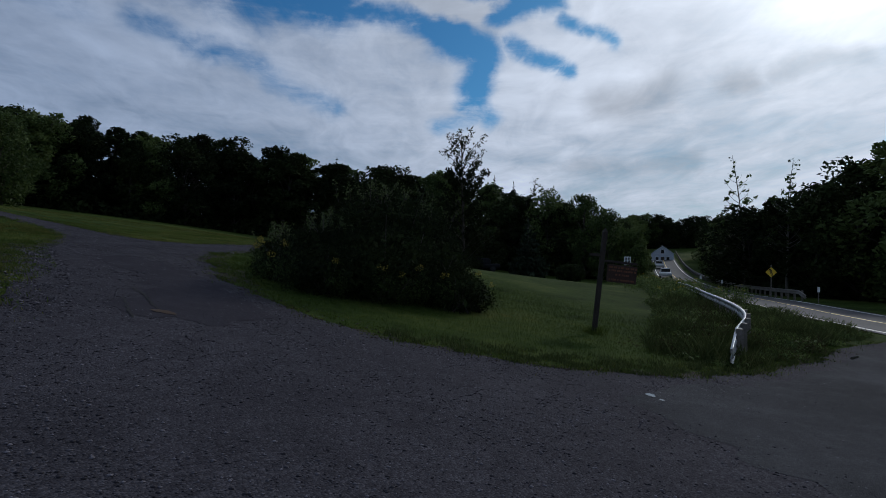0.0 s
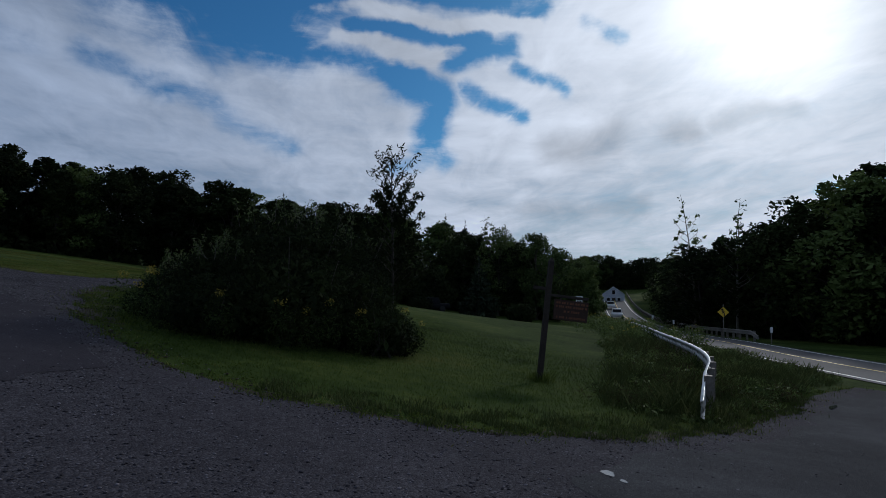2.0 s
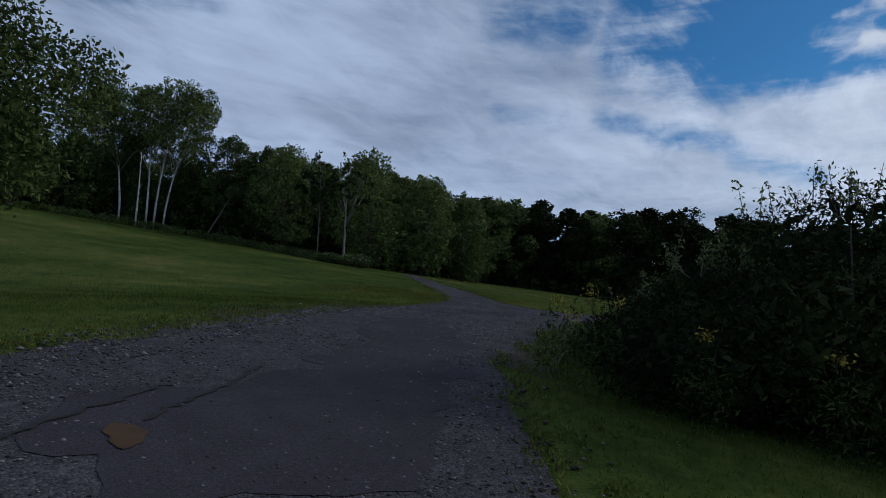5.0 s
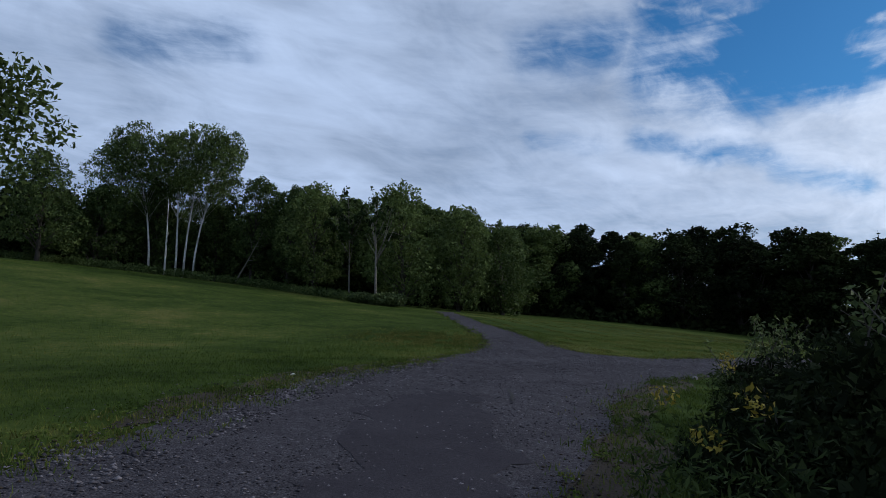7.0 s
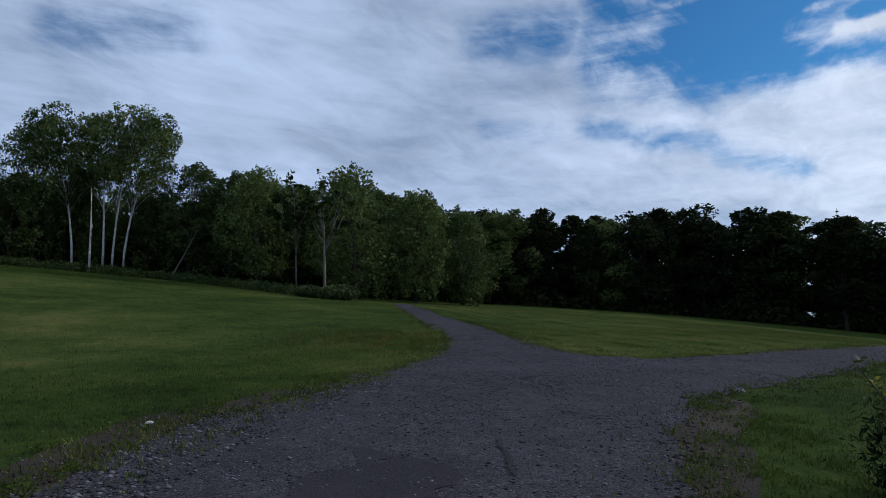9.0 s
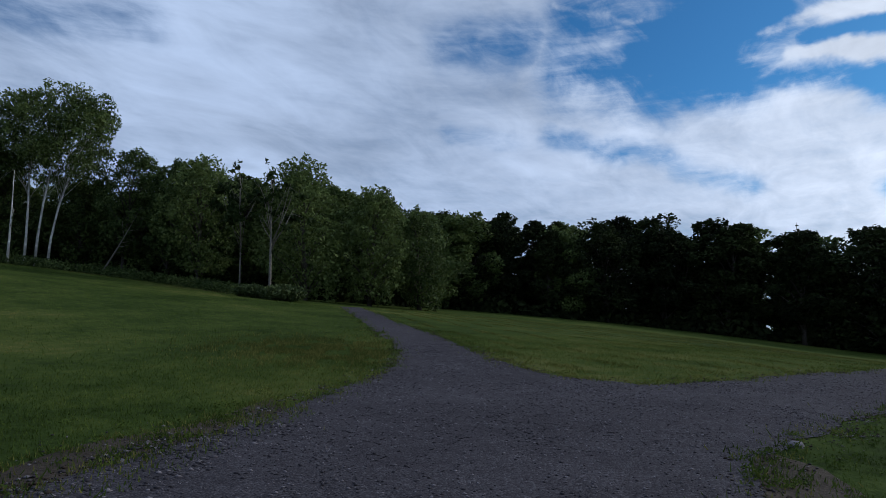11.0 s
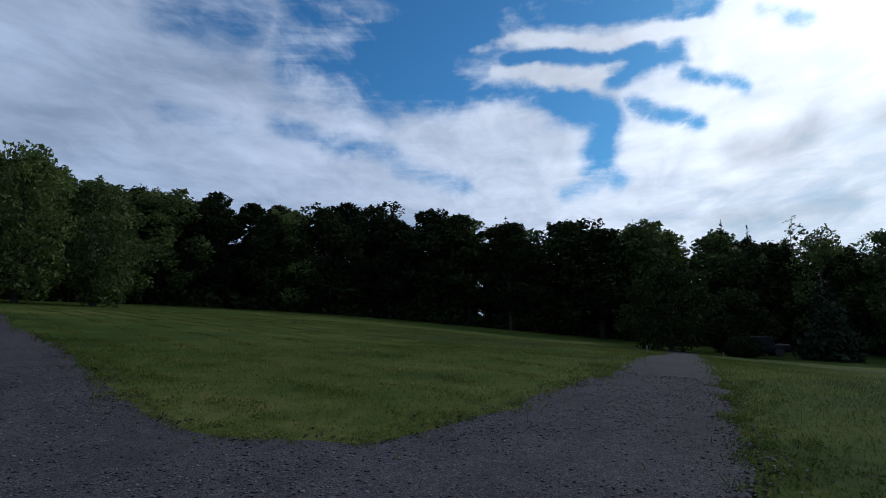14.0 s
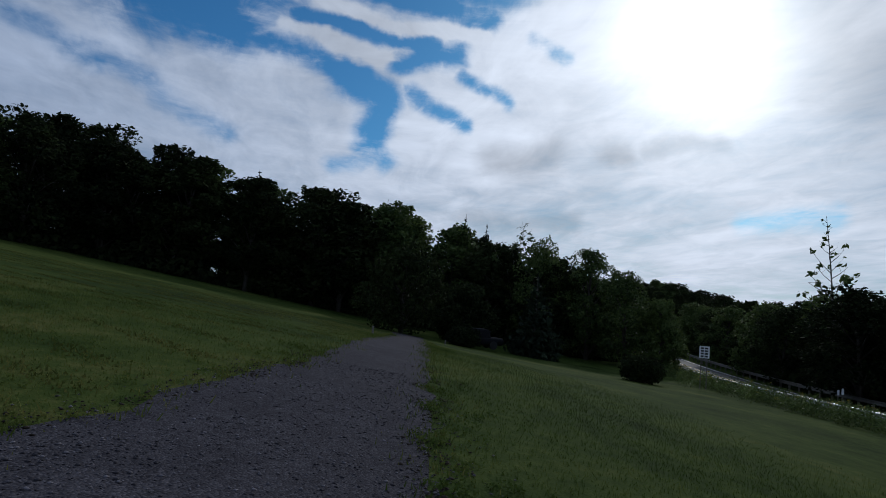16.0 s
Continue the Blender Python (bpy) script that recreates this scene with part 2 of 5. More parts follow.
def chippings(name, stops, scale, dirt):
    """Packed stone chips: each cell a stone of its own grey, with joints, worn tracks and dirt."""
    m, nodes, links, bsdf = nodes_of(name, 0.95, 0.04)
    place = nodes.new("ShaderNodeNewGeometry").outputs["Position"]
    cells = []
    for k in (1.0, 2.3):
        v = nodes.new("ShaderNodeTexVoronoi")
        v.inputs["Scale"].default_value = scale * k
        links.new(place, v.inputs["Vector"])
        g = nodes.new("ShaderNodeRGBToBW")
        links.new(v.outputs["Color"], g.inputs[0])
        cells.append((g.outputs[0], v.outputs["Distance"]))
    terms = [(cells[0][0], 0.6), (cells[1][0], 0.4), (noise_of(nodes, links, place, 0.35, 6, 0.65), dirt), (noise_of(nodes, links, place, 3.0, 4), 0.35)]
    links.new(ramp_of(nodes, links, weighted(nodes, links, terms, 0.47), stops), bsdf.inputs["Base Color"])
    b = nodes.new("ShaderNodeBump")
    b.invert = True
    b.inputs["Strength"].default_value, b.inputs["Distance"].default_value = 0.9, 0.5 / scale
    links.new(cells[0][1], b.inputs["Height"])
    links.new(b.outputs[0], bsdf.inputs["Normal"])
    return m


LAWN = turf("lawn", ((0.05, (0.0135, 0.023, 0.005)), (0.42, (0.031, 0.049, 0.0105)), (0.68, (0.051, 0.069, 0.0155)), (0.97, (0.092, 0.093, 0.028))), False)
BLADE = turf("grass_blade", ((0.03, (0.022, 0.038, 0.008)), (0.42, (0.057, 0.086, 0.019)), (0.68, (0.093, 0.121, 0.028)), (0.98, (0.165, 0.157, 0.048))), True)
HAY = surface("cut_grass", (0.058, 0.070, 0.018), (0.150, 0.148, 0.046), 0.95, 3, 0.5, 0, vary=0.5, through_leaf=0.35, spec=0.0)
GRAVEL = chippings("gravel", ((0.0, (0.0165, 0.0148, 0.018)), (0.45, (0.0445, 0.0408, 0.0470)), (0.75, (0.0770, 0.0715, 0.0805)), (1.0, (0.145, 0.132, 0.148))), 46.0, 0.6)
STONE = surface("gravel_stone", (0.034, 0.031, 0.037), (0.172, 0.158, 0.176), 0.9, 9, 1.5, 0.2, vary=0.7, spec=0.15)
PATCH = chippings("old_asphalt", ((0.0, (0.0215, 0.0192, 0.0235)), (0.5, (0.0370, 0.0335, 0.0400)), (1.0, (0.072, 0.066, 0.076))), 110.0, 0.8)
LOT = chippings("worn_asphalt", ((0.0, (0.022, 0.022, 0.024)), (0.5, (0.046, 0.046, 0.050)), (1.0, (0.105, 0.103, 0.108))), 85.0, 0.9)
ROAD = surface("road_asphalt", (0.05, 0.05, 0.055), (0.085, 0.085, 0.092), 0.8, 50, 0.25, 0.3, dist=0.008, spec=0.1)
PAINT = surface("road_paint", (0.45, 0.45, 0.43), (0.75, 0.75, 0.72), 0.6, 20, 1.5, 0.2)
RANK = surface("rank_grass", (0.044, 0.060, 0.021), (0.135, 0.152, 0.056), 0.92, 3, 0.6, 0, vary=0.6, through_leaf=0.25, spec=0.02)
SOIL = surface("bare_soil", (0.022, 0.0175, 0.014), (0.058, 0.045, 0.035), 0.95, 25, 0.8, 0.8, dist=0.02, spec=0.1)
# leaf tones also carry light: paler for the better lit western wood, darker behind
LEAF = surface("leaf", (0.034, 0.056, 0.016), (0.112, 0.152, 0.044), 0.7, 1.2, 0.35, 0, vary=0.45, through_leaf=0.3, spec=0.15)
LEAF_DARK = surface("dark_and_shaded_leaf", (0.010, 0.015, 0.007), (0.032, 0.044, 0.015), 0.85, 1.2, 0.35, 0, vary=0.4, through_leaf=0.15, spec=0.04)
LEAF_MID = surface("shaded_leaf", (0.020, 0.034, 0.010), (0.070, 0.098, 0.028), 0.75, 1.2, 0.35, 0, vary=0.45, through_leaf=0.25, spec=0.1)
LEAF_PALE = surface("pale_leaf", (0.035, 0.055, 0.018), (0.10, 0.13, 0.045), 0.7, 1.2, 0.35, 0, vary=0.4, through_leaf=0.25, spec=0.2)
NEEDLE = surface("needle", (0.008, 0.015, 0.009), (0.024, 0.038, 0.018), 0.8, 2, 0.4, 0, vary=0.4, through_leaf=0.08, spec=0.15)
WITHERED = surface("withered_weed", (0.030, 0.028, 0.014), (0.085, 0.066, 0.032), 0.9, 1.5, 0.5, 0, vary=0.5, through_leaf=0.15, spec=0.03)
FLOWER = surface("goldenrod", (0.20, 0.16, 0.02), (0.42, 0.34, 0.05), 0.8, 4, 1, 0, vary=0.4, through_leaf=0.2)
BARK = surface("bark", (0.03, 0.026, 0.022), (0.09, 0.078, 0.066), 0.9, 14, 1.2, 0.8, dist=0.03)
BIRCH = surface("birch_bark", (0.22, 0.20, 0.18), (0.72, 0.70, 0.66), 0.7, 5, 1.3, 0.4, dist=0.01)
DEAD = surface("dead_wood", (0.09, 0.08, 0.07), (0.21, 0.195, 0.17), 0.85, 12, 1, 0.5)
POSTWOOD = surface("dark_stained_wood", (0.016, 0.012, 0.010), (0.042, 0.032, 0.026), 0.8, 18, 2, 0.5, dist=0.006)
BOARD = surface("brown_board", (0.028, 0.014, 0.010), (0.05, 0.026, 0.018), 0.7, 20, 2, 0.3)
LETTER = surface("routed_lettering", (0.11, 0.040, 0.020), (0.17, 0.070, 0.032), 0.7, 20, 3, 0)
STEEL = surface("galvanised_steel", (0.32, 0.33, 0.34), (0.62, 0.63, 0.64), 0.42, 12, 0.8, 0.15, metal=0.75)
RUSTY = surface("weathered_steel", (0.10, 0.085, 0.07), (0.25, 0.23, 0.21), 0.6, 12, 0.8, 0.2, metal=0.5)
YELLOW = surface("yellow_sheeting", (0.55, 0.36, 0.02), (0.68, 0.46, 0.03), 0.5, 10, 1, 0)
BLACK = surface("black_paint", (0.012, 0.012, 0.012), (0.02, 0.02, 0.02), 0.6, 10, 1, 0)
WHITE = surface("white_sheeting", (0.62, 0.63, 0.64), (0.8, 0.8, 0.8), 0.5, 10, 1, 0)
SIDING = surface("white_siding", (0.42, 0.46, 0.52), (0.6, 0.64, 0.70), 0.7, 6, 0.5, 0.2)
METALROOF = surface("metal_roof", (0.55, 0.56, 0.58), (0.72, 0.73, 0.75), 0.22, 6, 0.4, 0.1, metal=0.9)
GLASS = surface("dark_glass", (0.01, 0.012, 0.014), (0.02, 0.022, 0.025), 0.08, 4, 1, 0, spec=0.6)
TYRE = surface("rubber", (0.012, 0.012, 0.012), (0.025, 0.025, 0.025), 0.9, 30, 2, 0.2)
CARPAINT = surface("white_car_paint", (0.6, 0.6, 0.6), (0.72, 0.72, 0.72), 0.3, 4, 0.5, 0, spec=0.5)
DARKPAINT = surface("dark_car_paint", (0.006, 0.0065, 0.008), (0.011, 0.012, 0.014), 0.7, 4, 0.5, 0, spec=0.06)
WATER = surface("puddle_water", (0.030, 0.017, 0.007), (0.070, 0.034, 0.011), 0.6, 8, 2.5, 0.1, spec=0.1)
WET = surface("clear_puddle", (0.03, 0.03, 0.033), (0.05, 0.05, 0.055), 0.05, 8, 2.5, 0.05, spec=0.6)
CRACK = surface("open_crack", (0.008, 0.008, 0.008), (0.02, 0.019, 0.018), 0.95, 30, 4, 0.4)
ROCK = surface("white_rock", (0.4, 0.4, 0.39), (0.7, 0.69, 0.67), 0.85, 20, 3, 0.4)

# ---- the lie of the land ----
BASE = 6.221
HILLS = {
    (-18, 9): ((3, -0.79), (12, -0.31), (21, -0.30), (30, -0.11)),
    (-9, 9): ((3, 0.14), (12, 1.10), (21, -0.14), (30, 0.25)),
    (0, 9): ((3, -0.44), (12, -0.27), (21, -0.24), (30, 0.34)),
    (9, 9): ((3, -0.26), (12, -0.25), (21, -0.03), (30, -0.58)),
    (-60, 22): ((0, 0.50), (22, 1.18), (44, -0.44), (66, -0.77)),
    (-38, 22): ((0, -0.54), (22, -0.31), (44, -0.60), (66, 0.26)),
    (-16, 22): ((0, -0.84), (22, -0.02), (44, 0.91), (66, 0.19)),
    (6, 22): ((0, -0.26), (22, 0.34), (44, 0.42), (66, -1.04)),
    (28, 22): ((0, -0.34), (22, -0.30), (44, 0.06), (66, 0.48)),
    (-90, 60): ((20, 5.38), (90, 4.08), (150, 1.45)),
    (-20, 60): ((20, -3.25), (90, -0.91), (150, -1.34)),
    (50, 60): ((20, -3.95), (90, -3.60), (150, -3.33)),
}


def land(x, y):
    """Height of the ground, for numbers or arrays."""
    x, y = np.asarray(x, float), np.asarray(y, float)
    z = np.full(np.broadcast(x, y).shape, BASE)
    for (cx, r), row in HILLS.items():
        for cy, h in row:
            z = z + h * np.exp(-((x - cx) ** 2 + (y - cy) ** 2) / (2.0 * r * r))
    return z


def lz(x, y):
    return float(land(x, y))


# ---- mesh helpers ----
def mesh_of(name, verts, faces, material, smooth=False):
    me = bpy.data.meshes.new(name)
    me.from_pydata([tuple(v) for v in verts], [], faces)
    me.materials.append(material)
    if smooth:
        me.polygons.foreach_set("use_smooth", [True] * len(me.polygons))
    me.update()
    return me


def many(name, verts, per, material):
    """One mesh from an array (n, per, 3) of loose polygons."""
    n = len(verts)
    me = bpy.data.meshes.new(name)
    me.vertices.add(n * per)
    me.vertices.foreach_set("co", np.ascontiguousarray(verts, np.float32).ravel())
    me.loops.add(n * per)
    me.loops.foreach_set("vertex_index", np.arange(n * per, dtype=np.int32))
    me.polygons.add(n)
    me.polygons.foreach_set("loop_start", np.arange(0, n * per, per, dtype=np.int32))
    me.materials.append(material)
    me.update(calc_edges=True)
    return me


def part(name, me, parent, label=""):
    ob = new(name, me)
    ob.parent = parent
    return tagged(ob, label)


def thing(name, label, category, at=(0, 0, 0), group="", kind="", turn=0.0, data=None):
    ob = new(name, data)
    if data is None:
        ob.empty_display_size = 0.1
    ob.matrix_basis = pose(*at, 0, 0, turn)
    return tagged(ob, label, category, group, kind)


def box(x0, x1, y0, y1, z0, z1, bev=0.0):
    bm = bmesh.new()
    bmesh.ops.create_cube(bm, size=1)
    for v in bm.verts:
        v.co = ((x0 + x1) / 2 + v.co.x * (x1 - x0), (y0 + y1) / 2 + v.co.y * (y1 - y0), (z0 + z1) / 2 + v.co.z * (z1 - z0))
    if bev:
        bmesh.ops.bevel(bm, geom=list(bm.edges), offset=bev, segments=1, affect="EDGES")
    return bm


def done(name, bm, material, smooth=False):
    me = bpy.data.meshes.new(name)
    bm.to_mesh(me)
    bm.free()
    me.materials.append(material)
    if smooth:
        me.polygons.foreach_set("use_smooth", [True] * len(me.polygons))
    return me


def tube(verts, faces, path, radii, sides=6):
    """Adds a tapered tube along a path to the lists."""
    first = len(verts)
    for i, p in enumerate(path):
        a, b = path[max(i - 1, 0)], path[min(i + 1, len(path) - 1)]
        d = Vector(b) - Vector(a)
        q = d.to_track_quat("Z", "Y") if d.length > 1e-6 else Euler((0, 0, 0)).to_quaternion()
        for k in range(sides):
            ang = 2 * math.pi * k / sides
            verts.append(tuple(Vector(p) + q @ Vector((math.cos(ang) * radii[i], math.sin(ang) * radii[i], 0))))
    for i in range(len(path) - 1):
        for k in range(sides):
            a, b = first + i * sides + k, first + i * sides + (k + 1) % sides
            faces.append((a, b, b + sides, a + sides))
    faces.append(tuple(first + (len(path) - 1) * sides + k for k in range(sides)))
    faces.append(tuple(first + k for k in reversed(range(sides))))


def inside(px, py, poly):
    """Signed distance to a closed outline, positive inside."""
    px, py = np.asarray(px, float), np.asarray(py, float)
    best = np.full(px.shape, 1e9)
    odd = np.zeros(px.shape, bool)
    for (ax, ay), (bx, by) in zip(poly, poly[1:] + poly[:1]):
        dx, dy = bx - ax, by - ay
        h = np.clip(((px - ax) * dx + (py - ay) * dy) / (dx * dx + dy * dy + 1e-9), 0, 1)
        best = np.minimum(best, np.hypot(px - ax - h * dx, py - ay - h * dy))
        if dy != 0:
            odd ^= ((ay > py) != (by > py)) & (px < (bx - ax) * (py - ay) / dy + ax)
    return np.where(odd, best, -best)


def ragged(x, y, size, amount):
    """A smooth wobble of the plan, for worn edges."""
    return amount * (np.sin(x / size * 2.1 + 1.3 * np.sin(y / size * 1.7)) + np.sin(y / size * 2.7 + 1.1 * np.sin(x / size * 3.1)) + 0.6 * np.sin((x + y) / size * 5.3)) / 2.6


def sheet(name, poly, step, lift, material, wobble=0.0, size=1.0, label="", category=""):
    """A surface that lies on the land within an outline."""
    xs, ys = [p[0] for p in poly], [p[1] for p in poly]
    gx = np.arange(min(xs) - step, max(xs) + 2 * step, step)
    gy = np.arange(min(ys) - step, max(ys) + 2 * step, step)
    X, Y = np.meshgrid(gx, gy, indexing="ij")
    S = inside(X, Y, poly)
    if wobble:
        S = S + ragged(X, Y, size, wobble)
    verts, faces, seen = [], [], {}

    def vert(key, x, y):
        if key not in seen:
            seen[key] = len(verts)
            verts.append((x, y))
        return seen[key]

    for i, j in np.argwhere((np.maximum.reduce([S[:-1, :-1], S[1:, :-1], S[1:, 1:], S[:-1, 1:]]) > 0)):
        ring = [(i, j), (i + 1, j), (i + 1, j + 1), (i, j + 1)]
        face = []
        for a, b in zip(ring, ring[1:] + ring[:1]):
            sa, sb = S[a], S[b]
            if sa > 0:
                face.append(vert(a, gx[a[0]], gy[a[1]]))
            if (sa > 0) != (sb > 0):
                k = sa / (sa - sb)
                key = tuple(sorted((a, b)))
                face.append(vert(key, gx[a[0]] + k * (gx[b[0]] - gx[a[0]]), gy[a[1]] + k * (gy[b[1]] - gy[a[1]])))
        if len(face) > 2:
            faces.append(tuple(face))
    V = np.array(verts)
    Z = land(V[:, 0], V[:, 1]) + lift
    me = mesh_of(name, np.column_stack([V, Z]), faces, material, True)
    ob = new(name, me)
    return tagged(ob, label, category, "", "structure")


# ---- plan: outlines of the drive, the lot and the road ----
DRIVE_LEFT = [(-5.0, 0.0), (-4.9, 4.5), (-5.6, 7.6), (-7.0, 10.2), (-9.2, 13.3), (-11.3, 16.2), (-12.2, 18.6), (-13.5, 21.3), (-16.0, 26.0), (-18.2, 28.4), (-22.2, 31.8), (-28.4, 36.8), (-36.0, 43.0)]
FIELD_EDGE = [(-36.5, 45.6), (-25.4, 36.4), (-20.0, 32.7), (-13.8, 27.3), (-12.3, 26.5), (-10.8, 26.5), (-9.6, 29.0), (-8.1, 33.8), (-6.2, 45.0), (-3.6, 62.0), (-2.4, 74.0)]
LANE_RIGHT = [(0.2, 74.0), (-1.4, 62.0), (-4.2, 45.0), (-6.3, 32.6), (-7.0, 28.4), (-7.6, 25.0), (-8.1, 22.4), (-7.5, 19.6), (-6.9, 18.0), (-6.0, 16.4), (-4.8, 13.9), (-3.4, 12.3), (-2.4, 11.2), (-0.8, 10.2), (1.1, 10.0), (2.5, 10.2), (4.1, 10.9), (6.0, 12.0), (9.0, 14.9), (11.6, 17.9), (14.0, 19.6)]
DRIVE = DRIVE_LEFT + FIELD_EDGE + LANE_RIGHT + [(15.2, 16.0), (15.0, -25.0), (-6.0, -25.0)]
LOT_PAVED = [(3.0, 9.2), (4.6, 10.5), (6.3, 11.6), (9.2, 14.4), (11.8, 17.2), (14.2, 19.0), (15.0, 16.5), (14.9, 0.0), (14.8, -12.0), (7.5, -12.0), (4.6, 2.0), (3.0, 6.2), (2.5, 8.0)]
PATCH_EDGE = [(-5.2, 9.3), (-5.1, 10.4), (-5.5, 11.7), (-6.6, 13.4), (-8.2, 14.7), (-8.6, 15.6), (-9.2, 16.9), (-8.3, 16.8), (-7.0, 15.8), (-5.6, 14.3), (-4.3, 12.6), (-3.5, 11.4), (-2.8, 10.5), (-3.2, 9.2), (-4.3, 9.0)]
ROAD_EDGE = [(13.2, -60.0), (14.3, -10.0), (14.7, 8.0), (15.2, 20.0), (16.6, 32.0), (19.4, 46.0), (24.6, 66.0), (34.5, 100.0), (47.0, 140.0), (62.0, 185.0)]
ROAD_WIDTH = 5.8


def beside(line, d):
    """A line moved d metres to its right."""
    out = []
    for i, p in enumerate(line):
        a, b = Vector(line[max(i - 1, 0)]), Vector(line[min(i + 1, len(line) - 1)])
        t = (b - a).normalized()
        out.append((p[0] + t.y * d, p[1] - t.x * d))
    return out


def along(line, step):
    """Points every step metres along a line, smoothed."""
    pts = [Vector((*p[:2], 0)) for p in line]
    for _ in range(2):
        pts = [pts[0]] + [q for a, b in zip(pts, pts[1:]) for q in (a.lerp(b, 0.25), a.lerp(b, 0.75))] + [pts[-1]]
    out, left = [pts[0]], step
    for a, b in zip(pts, pts[1:]):
        d, s = (b - a).length, 0.0
        while d - s >= left:
            s += left
            out.append(a.lerp(b, s / d))
            left = step
        left -= d - s
    return [(p.x, p.y) for p in out]


def ribbon(name, line, d0, d1, step, lift, material, label, category, cells=1):
    """A strip of constant width on the land."""
    mid = along(line, step)
    rails = [beside(mid, d0 + (d1 - d0) * k / cells) for k in range(cells + 1)]
    n, verts, faces = len(mid), [], []
    for r in rails:
        verts += [(x, y, lz(x, y) + lift) for x, y in r]
    for k in range(cells):
        faces += [(k * n + i, (k + 1) * n + i, (k + 1) * n + i + 1, k * n + i + 1) for i in range(n - 1)]
    return tagged(new(name, mesh_of(name, verts, faces, material, True)), label, category, "", "structure")


def build_ground():
    def lines(lo, hi, step, far):
        core = list(np.arange(lo, hi + step / 2, step))
        up, down, s = core[-1], core[0], step
        while up < far:
            s *= 1.16
            up, down = up + s, down - s
            core = [down] + core + [up]
        return np.array(core)

    gx, gy = lines(-22, 17, 0.5, 2400), lines(-2, 46, 0.5, 2400)
    X, Y = np.meshgrid(gx, gy, indexing="ij")
    Z = land(X, Y)
    n, m = len(gx), len(gy)
    verts = np.column_stack([X.ravel(), Y.ravel(), Z.ravel()])
    faces = [(i * m + j, (i + 1) * m + j, (i + 1) * m + j + 1, i * m + j + 1) for i in range(n - 1) for j in range(m - 1)]
    tagged(new("ground", mesh_of("ground", verts, faces, LAWN, True)), "mown green grass rising over a gentle hill", "lawn", "", "structure")


build_ground()
sheet("ground_soil", [(-8.6, 12.0), (-10.0, 13.2), (-12.0, 16.0), (-12.9, 18.6), (-14.0, 21.0), (-12.0, 20.0), (-10.0, 16.0)], 0.15, 0.008, SOIL, 0.16, 1.1, "bare stony soil along the gravel's ragged edge", "soil")
sheet("ground_soil_verge", [(-9.0, 23.0), (-7.5, 22.4), (-6.9, 19.9), (-6.2, 18.1), (-5.3, 16.5), (-4.2, 14.1), (-6.0, 14.0), (-8.4, 19.0)], 0.12, 0.008, SOIL, 0.16, 1.0, "bare stony soil along the lawn's ragged edge", "soil")
sheet("ground_soil_edge", [(-3.0, 11.0), (-0.8, 10.45), (1.1, 10.2), (2.5, 10.45), (4.0, 11.15), (5.9, 12.3), (8.8, 15.1), (10.2, 15.4), (6.0, 11.0), (2.5, 9.2), (-2.0, 9.6)], 0.12, 0.008, SOIL, 0.2, 0.45, "bare brown soil between lawn and gravel", "soil")
sheet("driveway", DRIVE, 0.45, 0.012, GRAVEL, 0.16, 0.8, "grey gravel drive forking between mown lawns", "driveway")
sheet("pavement", LOT_PAVED, 0.3, 0.016, LOT, 0.34, 0.6, "worn grey asphalt apron beside the road", "pavement")
sheet("driveway_patch", PATCH_EDGE, 0.2, 0.017, PATCH, 0.3, 0.42, "smooth dark asphalt patch with broken edges in the gravel", "pavement")
ribbon("road", ROAD_EDGE, 0.0, ROAD_WIDTH, 1.0, 0.03, ROAD, "two-lane asphalt road curving uphill", "road", 6)
ribbon("trim_edge_line", ROAD_EDGE, 0.35, 0.5, 1.0, 0.036, PAINT, "white painted edge line on the road", "road line")
ribbon("trim_far_edge_line", ROAD_EDGE, ROAD_WIDTH - 0.5, ROAD_WIDTH - 0.35, 1.0, 0.036, PAINT, "white painted edge line on the road", "road line")
ribbon("trim_centre_line", ROAD_EDGE, ROAD_WIDTH / 2 - 0.06, ROAD_WIDTH / 2 + 0.06, 1.0, 0.036, YELLOW, "yellow painted centre line on the road", "road line")


# ---- trees ----
def leaves(rng, lobes, n, size, squash=0.8, hollow=0.45):
    """n leaf clumps as bent quads, scattered in the outer part of the lobes (centre, radii)."""
    w = np.array([r[0] * r[1] + r[1] * r[2] + r[0] * r[2] for _, r in lobes])
    pick = rng.choice(len(lobes), n, p=w / w.sum())
    c, r = np.array([l[0] for l in lobes])[pick], np.array([l[1] for l in lobes])[pick]
    d = rng.normal(size=(n, 3))
    d /= np.linalg.norm(d, axis=1, keepdims=True)
    k = hollow + (1.08 - hollow) * rng.random((n, 1)) ** 0.6
    p = c + d * r * k
    a = rng.normal(size=(n, 3))
    a /= np.linalg.norm(a, axis=1, keepdims=True)
    b = np.cross(a, rng.normal(size=(n, 3)))
    b /= np.linalg.norm(b, axis=1, keepdims=True)
    s = size * (0.6 + 0.8 * rng.random((n, 1)))
    nrm = np.cross(a, b) * s * 0.18
    return np.stack([p - a * s, p - b * s * squash * 0.6 + nrm, p + a * s, p + b * s * squash * 0.6 + nrm], 1)


